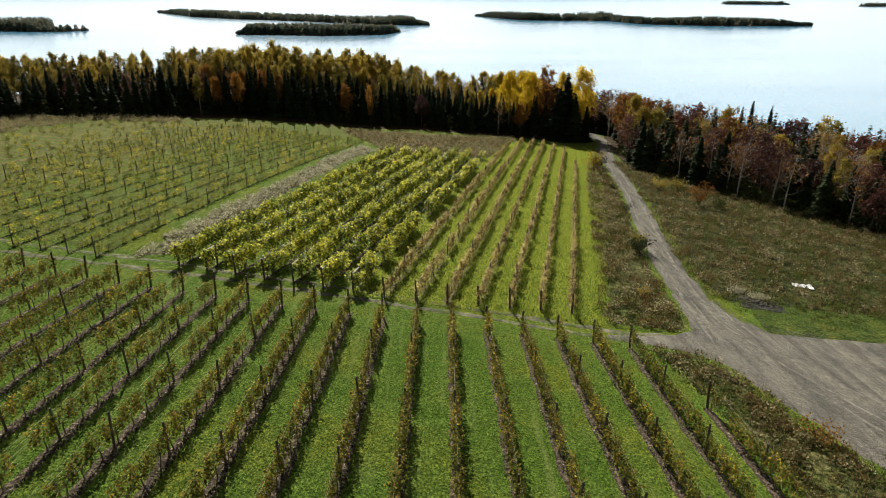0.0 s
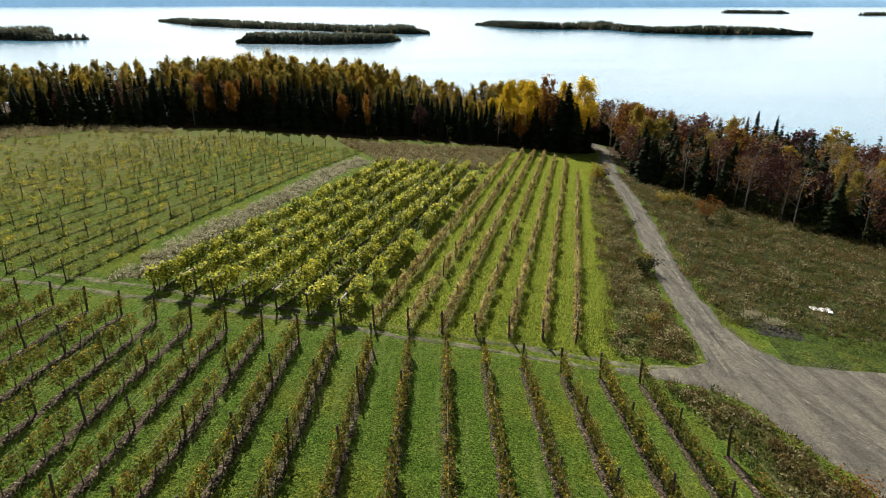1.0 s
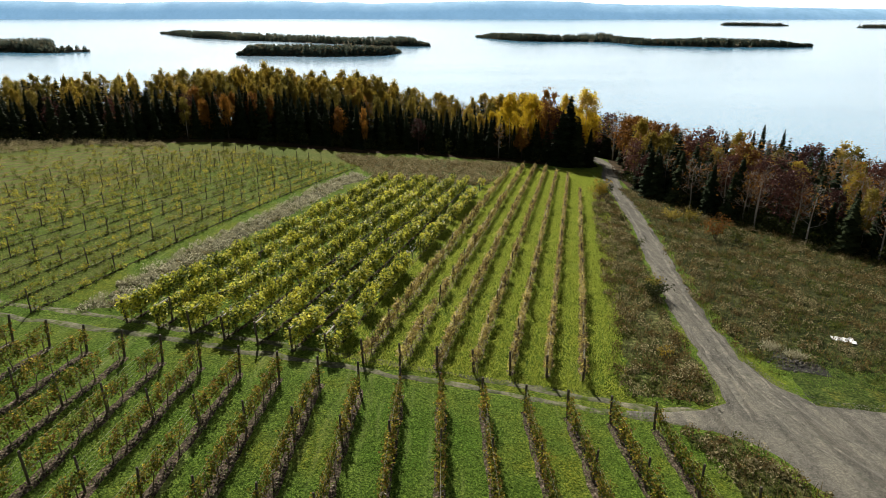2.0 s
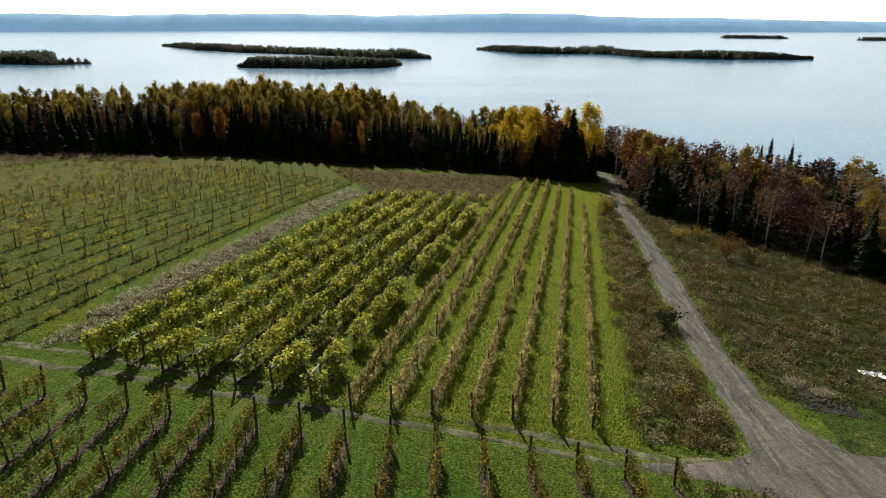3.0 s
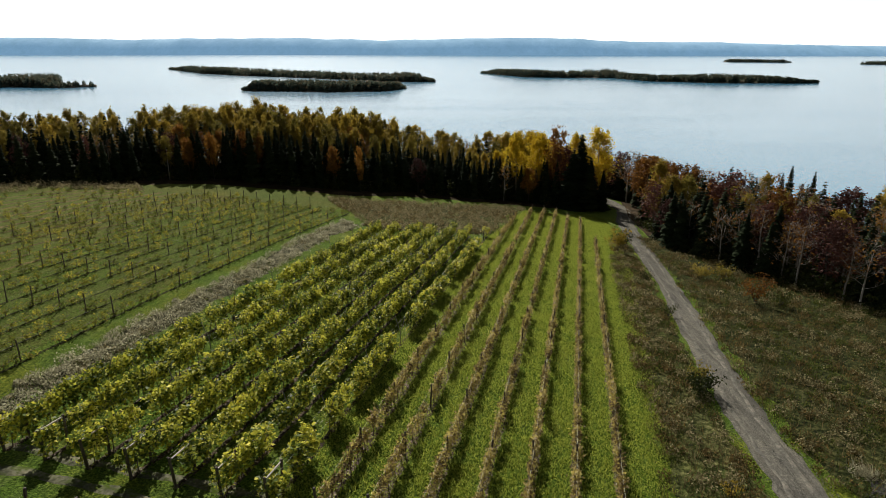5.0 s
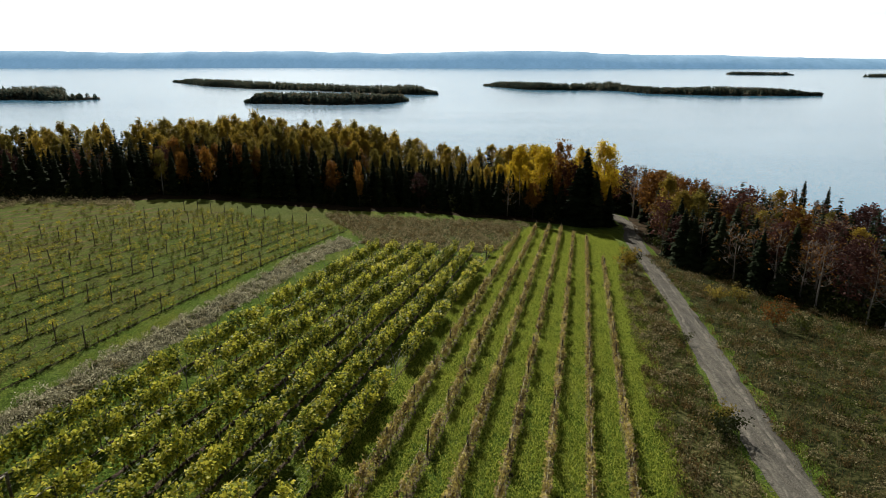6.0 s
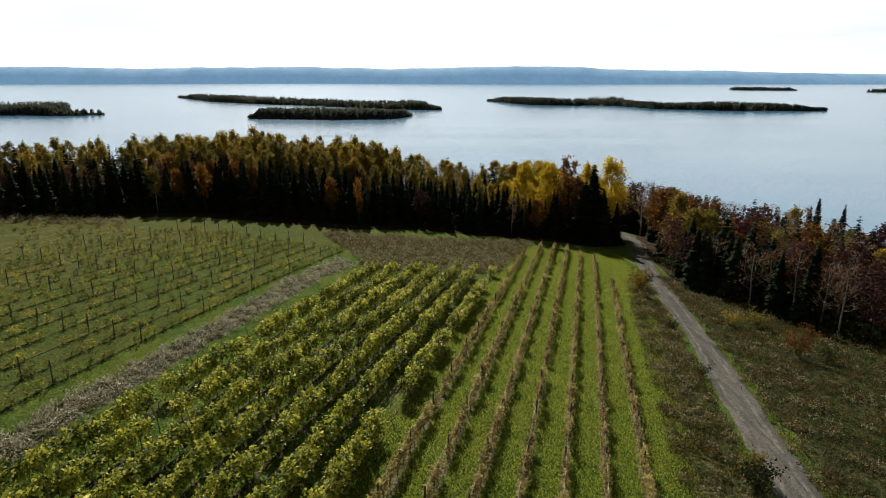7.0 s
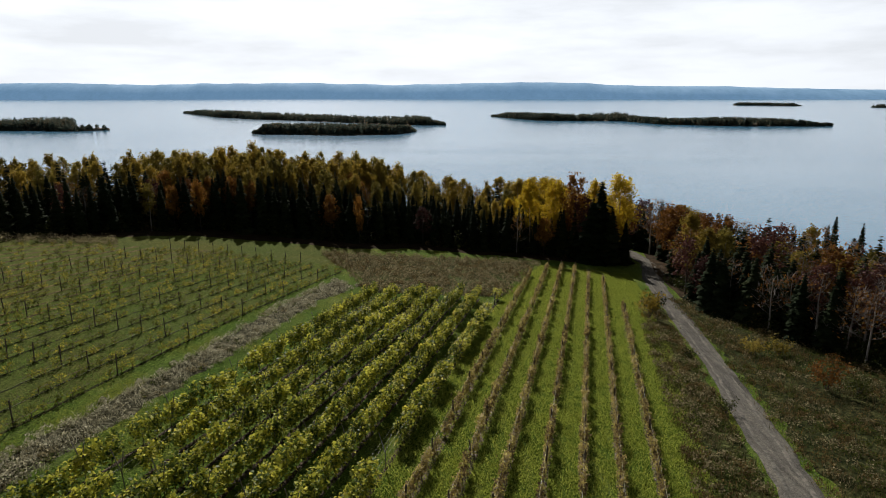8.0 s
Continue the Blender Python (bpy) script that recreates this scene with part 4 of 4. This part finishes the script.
KINDS = {
    "spruce": [tagged(make_spruce(12.0, 2.3, 10 + k, 1.25, 1.15), "dark green narrow spruce at the edge of the woods", "spruce", "spruces of the woods") for k in range(5)],
    "yellow": [tagged(make_broadleaf(13.0, 2.5, 2600, 0.29, L_YELLOW, M_BIRCH, 30 + k, "birch_tree"), "slender birch with yellow autumn leaves in the woods", "birch", "birches of the woods") for k in range(4)],
    "olive": [tagged(make_broadleaf(13.5, 2.4, 2600, 0.28, L_OLIVE, M_BIRCH, 40 + k, "aspen_tree"), "tall slender aspen with olive-yellow leaves in the woods", "aspen", "aspens of the woods") for k in range(4)],
    "orange": [tagged(make_broadleaf(10.5, 3.0, 2600, 0.28, L_ORANGE, M_BARK, 50 + k, "maple_tree"), "maple with orange autumn leaves in the woods", "maple", "orange maples of the woods") for k in range(4)],
    "red": [tagged(make_broadleaf(9.0, 2.8, 1500, 0.24, L_RED, M_BARK, 60 + k, "maple_tree"), "maple with dark red thinning leaves in the woods", "maple", "red maples of the woods") for k in range(3)],
    "gold": [tagged(make_broadleaf(15.0, 4.2, 6000, 0.29, L_GOLD, M_BIRCH, 70 + k, "poplar_tree", 16), "big poplar with bright golden leaves near the road", "poplar", "golden poplars by the road") for k in range(3)],
    "bare": [tagged(make_bare(9.0, 2.8, 80 + k, 160), "grey nearly leafless tree with fine twigs in the woods", "bare tree", "bare trees of the woods") for k in range(4)],
}
FULL = {"spruce": 12.0, "yellow": 13.0, "olive": 13.5, "orange": 10.5, "red": 9.0, "gold": 15.0, "bare": 9.0}
USED = set()


FAR_SPRUCES = []


def plant(kind, x, y, h, spin=None, fat=1.0, which=None, far=False):
    k = int(rng.integers(len(KINDS[kind]))) if which is None else which
    s = h / FULL[kind]
    m = Matrix.Translation((x, y, gz(x, y))) @ Matrix.Rotation(rng.uniform(0, 6.28) if spin is None else spin, 4, "Z")
    src = KINDS[kind][k]
    if far:
        FAR_SPRUCES.append((k, m @ Matrix.Diagonal((s * fat, s * fat, s, 1))))
        return None
    if (kind, k) not in USED:
        USED.add((kind, k))
        ob = src
        ob.matrix_basis = m
    else:
        ob = copy_thing(src, m)
    ob.scale = (s * fat, s * fat, s)
    return ob


placed = {}


def note(x, y):
    placed.setdefault((int(x // 4), int(y // 4)), []).append((x, y))


def free(x, y, d):
    cx, cy = int(x // 4), int(y // 4)
    for i in (cx - 1, cx, cx + 1):
        for j in (cy - 1, cy, cy + 1):
            for px, py in placed.get((i, j), ()):
                if math.hypot(px - x, py - y) < d:
                    return False
    note(x, y)
    return True


# single trees that stand out
for kind, x, y, h, fat in (("orange", -47.4, 145.0, 9.6, 0.62), ("orange", -17.2, 146.3, 9.4, 0.45), ("spruce", -68.6, 184.0, 14.0, 1.2), ("spruce", 75.0, 141.8, 13.4, 0.85), ("spruce", 72.9, 146.6, 14.0, 0.8),
                           ("spruce", 66.5, 138.0, 12.6, 0.9), ("gold", 34.8, 155.0, 18.0, 0.85), ("gold", 16.5, 155.0, 14.5, 0.85), ("gold", 21.5, 157.0, 15.5, 0.85), ("orange", 25.5, 156.0, 16.5, 0.8),
                           ("spruce", 30.0, 152.0, 16.5, 1.5), ("spruce", 28.0, 149.5, 13.0, 1.6), ("spruce", 31.6, 149.0, 11.5, 1.5), ("red", 27.0, 153.0, 13.0, 0.9), ("orange", 36.5, 158.5, 13.0, 0.8), ("gold", 30.5, 158.0, 16.0, 0.7),
                           ("bare", 62.5, 132.0, 13.0, 0.9), ("bare", 57.0, 133.0, 13.0, 0.9), ("bare", 57.5, 82.0, 9.0, 1.0), ("bare", 64.0, 74.5, 9.0, 1.0), ("bare", 61.0, 78.5, 8.0, 1.0),
                           ("orange", 55.0, 117.0, 9.0, 0.9), ("orange", 60.0, 123.0, 9.0, 0.9), ("red", 66.0, 80.0, 8.5, 1.0), ("red", 70.0, 84.0, 9.0, 1.0)):
    note(x, y)
    plant(kind, x, y, h, None, fat)

LEFT_FRONT = [(-135, 109), (-110, 114), (-90, 121), (-64, 132.5), (-47, 146), (-17, 147.5), (-8, 152), (14, 152), (27, 150.5)]
RIGHT_FRONT = [(36.8, 119.5), (41.3, 107.5), (47, 98), (51.8, 89), (58.8, 79), (69.5, 66), (89, 48), (104, 36)]


def pick(r, table):
    for p, k in table:
        if r < p:
            return k
        r -= p
    return table[-1][1]


def woods_left():
    """A dark wall of spruce in front, taller thin-leaved birches and aspens behind it."""
    fx, fy = [p[0] for p in LEFT_FRONT], [p[1] for p in LEFT_FRONT]
    for n in range(7500):
        x = rng.uniform(-130, 36)
        back = rng.uniform(0, 1) ** 1.3 * 38
        y = float(np.interp(x, fx, fy)) + back
        if x > along(ROAD_L[::-1], y) - 2.2 or not free(x, y, 2.0 if back < 10 else 2.7):
            continue
        if back < 9:
            table = [(0.86, "spruce"), (0.05, "orange"), (0.03, "red"), (0.03, "bare"), (1, "olive")]
        elif x < -9:
            table = [(0.34, "spruce"), (0.06, "orange"), (0.02, "red"), (0.04, "bare"), (0.24, "yellow"), (1, "olive")]
        elif x < 12:
            table = [(0.62, "spruce"), (0.08, "bare"), (0.12, "yellow"), (1, "olive")]
        else:
            table = [(0.34, "spruce"), (0.16, "orange"), (0.25, "yellow"), (0.1, "olive"), (1, "gold")]
        kind = pick(rng.uniform(), table)
        tall = float(np.interp(x, [-120, -95, -75, -60, -45, -18, -5, 10, 16, 30], [11.0, 11.4, 12.6, 14.0, 15.8, 15.8, 13.0, 13.0, 14.2, 14.6]))
        tall *= 0.70 + 0.30 * min(1.0, back / 20)
        if kind == "spruce":
            tall *= 0.93
        if kind in ("orange", "red", "bare"):
            tall *= 0.84
        plant(kind, x, y, tall * rng.uniform(0.84, 1.06), None, rng.uniform(0.9, 1.2) if kind == "spruce" else rng.uniform(0.75, 1.15), far=kind == "spruce" and back > 12)


def woods_right():
    """Mixed woods down to the shore: small spruces, thinning maples and grey leafless trees."""
    fx, fy = [p[0] for p in RIGHT_FRONT], [p[1] for p in RIGHT_FRONT]
    for n in range(11000):
        x = rng.uniform(35, 135)
        front = float(np.interp(x, fx, fy))
        back = rng.uniform(0, 1) ** 1.15 * (70 if x > 56 else 100)
        y = front + back
        if y > drop_line(x) + 34 or gz(x, y) < WATER_Z + 0.6 or (x < along(ROAD_R[::-1], y) + 2.0 and y < 186):
            continue
        if not free(x, y, 2.0 if back < 16 else 2.9):
            continue
        table = [(0.54, "spruce"), (0.06, "orange"), (0.07, "red"), (0.24, "bare"), (0.06, "olive"), (1, "yellow")]
        if back < 7 and x < 56:
            table = [(0.66, "spruce"), (0.03, "orange"), (0.23, "bare"), (1, "red")]
        if x > 50 and y < 108 and back < 16:
            table = [(0.34, "spruce"), (0.04, "orange"), (0.24, "red"), (0.36, "bare"), (1, "olive")]
        kind = pick(rng.uniform(), table)
        tall = float(np.interp(back, [0, 10, 30, 60], [7.6, 9.0, 11.4, 11.8])) + (1.2 if x < 52 else 0.0)
        if kind in ("red", "bare", "orange"):
            tall *= 0.95
        plant(kind, x, y, tall * rng.uniform(0.78, 1.08), None, rng.uniform(1.05, 1.4), far=kind == "spruce" and back > 12)


woods_left()
woods_right()
for kind, sources in KINDS.items():
    for k, ob in enumerate(sources):
        if (kind, k) not in USED:
            plant(kind, -60 - 9 * k, 178.0, FULL[kind], None, 1.0, k)


def undergrowth(front, name, depth, dense=0.30):
    band = list(front) + [(x, y + depth) for x, y in front][::-1]
    mounds(name, band, dense, 1.3, 3.4, 60, 0.34, L_BUSH, "dark dense undergrowth at the foot of the woods", -2.0, 0.2, 0.0, "undergrowth")
    mounds(name, band, 0.10, 1.1, 2.2, 45, 0.30, L_RUSTWEED, "rusty undergrowth at the foot of the woods", 0.0, 0.1, 30.0, "undergrowth")


undergrowth([(x, y - 1.0) for x, y in LEFT_FRONT], "undergrowth", 16)
undergrowth([(38.5, 120.5)] + RIGHT_FRONT[1:], "undergrowth", 18, 0.6)
mounds("undergrowth", [(33, 152), (37, 158), (42, 176), (50, 176), (62, 178), (52, 196), (20, 200), (20, 176)], 0.30, 1.4, 4.0, 60, 0.36, L_BUSH, "dark dense undergrowth behind the bend of the road", -2.0, 0.2, 0.0, "undergrowth")


def far_spruces():
    """The spruces deep in the woods, of which only the tips show."""
    plain = [make_spruce(12.0, 2.4, 110 + k, 0.62, 0.85, 1.5, 160) for k in range(5)]
    vs, fs, o = [], [], 0
    for k, m in FAR_SPRUCES:
        me = [c for c in plain[k].children if c.name.startswith("crown")][0].data
        v = np.empty(len(me.vertices) * 3)
        me.vertices.foreach_get("co", v)
        t = np.empty(len(me.loops), np.int32)
        me.loops.foreach_get("vertex_index", t)
        vs.append(v.reshape(-1, 3) @ np.array(m.to_3x3()).T + np.array(m.translation))
        fs.append(t.reshape(-1, 3) + o)
        o += len(me.vertices)
    ob = put("spruce_woods", mesh("spruce_woods", np.concatenate(vs), np.concatenate(fs)), L_SPRUCE)
    tagged(ob, "dark spruces standing deep in the woods", "woods", kind="stuff")
    for t in plain:
        for c in list(t.children):
            bpy.data.objects.remove(c)
        bpy.data.objects.remove(t)


far_spruces()


# ---------------------------------------------------------------- shrubs
def shrub(x, y, h, w, n, leaf, mat, label, name="shrub"):
    r = random.Random(int(x * 10) + int(y))
    t = tagged(new(name), label, "shrub")
    t.matrix_basis = Matrix.Translation((x, y, gz(x, y)))
    bits, ends = [], []
    for k in range(9):
        g = k * 2.4
        q = w * 0.5 * r.uniform(0.3, 1.0)
        tip = Vector((math.cos(g) * q, math.sin(g) * q, h * r.uniform(0.5, 0.95)))
        bits.append(tube([Vector((0, 0, -0.1)), tip * 0.5 + Vector((0, 0, 0.1 * h)), tip], [0.03, 0.02, 0.006], 4))
        ends += [(tip, w * 0.34), (tip * 0.65, w * 0.34)]
    put("stem", mesh("stem", *join(bits)), M_BARK, t)
    pts = crown_points([(e, q * 0.52) for e, q in ends], n, int(abs(x * 13 + y)))
    pts[:, 2] = np.abs(pts[:, 2])
    put("foliage", mesh("foliage", *leaves(pts, leaf)), mat, t)
    return t


shrub(20.6, 59.8, 1.7, 2.4, 800, 0.16, L_BUSH, "dark green bush beside the gravel road")
shrub(21.0, 61.3, 2.0, 1.7, 420, 0.15, L_OLIVE, "yellow-leaved bush beside the gravel road")
shrub(27.3, 108.5, 3.4, 3.4, 700, 0.22, L_YELLOW, "yellow-leaved shrub at the end of the verge")
shrub(29.0, 112.5, 2.6, 3.0, 500, 0.22, L_BUSH, "dark shrub at the end of the verge")
shrub(37.8, 86.5, 3.3, 3.2, 650, 0.2, L_ORANGE, "orange-leaved young tree on the rough ground")
shrub(35.2, 96.5, 2.0, 2.6, 420, 0.2, L_OLIVE, "yellow-brown shrub beside the road")
shrub(38.4, 97.0, 2.0, 3.0, 420, 0.2, L_OLIVE, "olive shrub beside the woods")
shrub(40.5, 86.0, 1.6, 2.8, 380, 0.18, L_BUSH, "dark low shrub on the rough ground")
shrub(24.6, 78.5, 1.2, 1.8, 260, 0.14, L_BUSH, "small dark bush in the verge")
shrub(26.6, 92.5, 1.3, 1.6, 260, 0.14, L_BUSH, "small dark bush in the verge")
shrub(17.0, 46.8, 0.9, 1.1, 150, 0.11, L_YELLOW, "small yellow bush in the verge")
shrub(20.6, 27.0, 1.1, 2.4, 420, 0.1, L_ORANGE, "rust-red bush beside the yard")
shrub(21.6, 23.0, 1.7, 2.6, 420, 0.1, L_BUSH, "dark straggly bush beside the yard")


# ---------------------------------------------------------------- islands and far shore
def island(front, depth, height, trees, label, sparse=False):
    xs = np.array([p[0] for p in front], float)
    ys = np.array([p[1] for p in front], float)
    u = np.linspace(0, 1, 60)
    k = np.linspace(0, 1, len(front))
    fx, fy = np.interp(u, k, xs), np.interp(u, k, ys)
    fy = fy + np.array([6 * noise.noise((x * 0.03, 1.7, 0.0)) for x in fx])
    taper = np.sqrt(np.clip(np.sin(np.pi * np.clip(u, 0.0, 1.0)), 0, 1)) * 0.85 + 0.15
    taper[0] = taper[-1] = 0.04
    vs, fs = [], []
    rows = 7
    for i in range(60):
        for j in range(rows):
            g = j / (rows - 1)
            z = WATER_Z - 0.6 + 3.2 * math.sin(math.pi * min(max(g, 0.0), 1.0)) ** 0.5 * (taper[i] > 0.1)
            vs.append((fx[i], fy[i] + depth * taper[i] * g, z))
    for i in range(59):
        for j in range(rows - 1):
            a = i * rows + j
            fs.append((a, a + rows, a + rows + 1, a + 1))
    isl = tagged(new("island"), label, "island", "islands in the lake", "structure")
    put("shore", mesh("shore", vs, fs, True), M_SHORE, isl)
    pos = rng.uniform(0.4, 58.6, trees)
    edge = np.where(rng.uniform(size=trees) < 0.6, rng.uniform(0.10, 0.95, trees), rng.uniform(0.05, 0.25, trees))
    tx = np.interp(pos, range(60), fx)
    ty = np.interp(pos, range(60), fy) + depth * np.interp(pos, range(60), taper) * edge
    swell = np.array([0.82 + 0.5 * noise.noise((x * 0.011, y * 0.011, 5.0)) for x, y in zip(tx, ty)])
    th = height * rng.uniform(0.74, 1.06, trees) * swell * np.clip(np.minimum(pos, 59 - pos) / 5, 0.35, 1.0)
    f = (np.arange(44)[None] + rng.uniform(size=(trees, 44))) / 44
    r = 3.0 * (1 - f) ** 0.45 * rng.uniform(0.3, 1.0, f.shape)
    a = rng.uniform(0, 6.28, f.shape)
    cs = np.stack([tx[:, None] + r * np.cos(a), ty[:, None] + r * np.sin(a), WATER_Z + 0.8 + th[:, None] * 0.85 * f], -1).reshape(-1, 3)
    size = (2.7 * (1 - 0.55 * f)).ravel()
    w = put("woods", mesh("woods", *leaves(cs, np.array(size))), L_HAZY_WOOD, isl)
    return isl


island([(-216, 684), (-184, 679), (-127, 664), (-66, 681), (-50, 722)], 70, 11.5, 750, "low wooded island with a pale shoreline")
island([(-600, 1385), (-440, 1151), (-336, 1053), (-228, 991), (-85, 875), (-18, 868)], 95, 13, 1500, "long low wooded island behind the nearer one")
island([(58, 1190), (121, 1018), (247, 995), (274, 893), (354, 850), (485, 850)], 95, 13, 1500, "long low dark wooded island")
island([(-720, 760), (-600, 742), (-527, 737), (-487, 736), (-450, 728)], 80, 14, 700, "dark wooded point of an island")
island([(-450, 730), (-430, 729), (-408, 748)], 16, 9, 20, "thin spit with a line of small trees")
island([(960, 2260), (1040, 2200), (1125, 2150)], 90, 14, 350, "small far wooded island")
island([(1210, 1905), (1300, 1890), (1400, 1880)], 80, 12, 250, "small far wooded islet")


def far_hills():
    vs, fs = [], []
    n = 240
    for i in range(n):
        x = -4600 + 9200 * i / (n - 1)
        y = 4560 - 0.035 * abs(x)
        h = 112 + 16 * noise.noise((x * 0.0011, 0, 0)) + 7 * noise.noise((x * 0.005, 3, 0)) + 2.5 * noise.noise((x * 0.03, 5, 0))
        h *= 1.0 - 0.55 * min(max((x - 900) / 2600, 0), 1)
        for j, (dy, f) in enumerate(((0, -0.02), (40, 0.35), (110, 0.75), (200, 1.0), (330, 0.9))):
            vs.append((x, y + dy, WATER_Z + h * f))
    for i in range(n - 1):
        for j in range(4):
            a = i * 5 + j
            fs.append((a, a + 5, a + 6, a + 1))
    ob = put("backdrop", mesh("backdrop", vs, fs, True), M_HAZY_HILL)
    tagged(ob, "low hills of the far lake shore, haze painted in blue", "hills", kind="structure")


far_hills()


# ---------------------------------------------------------------- small things by the yard
def rubble():
    t = tagged(new("rubble_heap"), "heap of dark grey stones and ash on the grass", "rubble")
    base = Vector((27.2, 47.6, gz(27.2, 47.6)))
    t.matrix_basis = Matrix.Translation(base)
    r = random.Random(4)
    stones = []
    for k in range(5):
        bm = bmesh.new()
        bmesh.ops.create_icosphere(bm, subdivisions=1, radius=1.0)
        for v in bm.verts:
            v.co *= r.uniform(0.7, 1.2)
        me = bpy.data.meshes.new("stone")
        bm.to_mesh(me)
        bm.free()
        stones.append(me)
    for k in range(260):
        g, q = r.uniform(0, 6.28), r.random() ** 0.6
        x, y = 2.0 * q * math.cos(g), 1.5 * q * math.sin(g)
        z = gz(base.x + x, base.y + y) - base.z + 0.16 * (1 - q)
        s = 0.03 + 0.14 * r.random() ** 2.5
        put("stone", stones[k % 5], M_ROCK, t, Matrix.Translation((x, y, z)) @ pose(0, 0, 0, r.uniform(0, 360), 0, r.uniform(0, 360)) @ Matrix.Diagonal((s, s * 0.8, s * 0.7, 1)))


rubble()
ash = ribbon("ash_patch", [(25.0, 46.6), (25.6, 48.6), (26.6, 50.0)], [(29.4, 45.6), (29.8, 47.4), (28.4, 50.2)], 30, M_ASH, 0.06, "dark ash and cinders under the stone heap", 0.8, 6)
for x, y in ((26.7, 50.3), (27.9, 48.9)):
    pts = [(rng.normal(0, 0.35), rng.normal(0, 0.25), 0.0) for _ in range(60)]
    ob = put("grass_clump", mesh("grass_clump", *blades(pts, 0.45, 0.7, 0.03, 9, 0.12)), L_DRY)
    ob.matrix_basis = Matrix.Translation((x, y, gz(x, y) + 0.03))
    tagged(ob, "pale dry flattened grass clump", "grass clump", "pale grass clumps")


def sheeting():
    bm = bmesh.new()
    bmesh.ops.create_grid(bm, x_segments=26, y_segments=12, size=1.0)
    for v in bm.verts:
        x, y = v.co.x * 0.9, v.co.y * 0.42
        z = 0.12 + 0.22 * abs(noise.noise((x * 2.1, y * 2.6, 1.0))) + 0.1 * noise.noise((x * 6, y * 6, 2.0))
        v.co = (x + 0.1 * noise.noise((x, y, 8)), y * (1 + 0.6 * noise.noise((x * 2, 0, 4))), z - 0.06)
    me = bpy.data.meshes.new("sheeting")
    bm.to_mesh(me)
    bm.free()
    ob = put("plastic_sheeting", me, M_SHEET)
    ob.matrix_basis = Matrix.Translation((34.5, 53.2, gz(34.5, 53.2))) @ pose(0, 0, 0, 0, 0, -20)
    tagged(ob, "crumpled white plastic sheeting dumped on weeds", "sheeting")


sheeting()
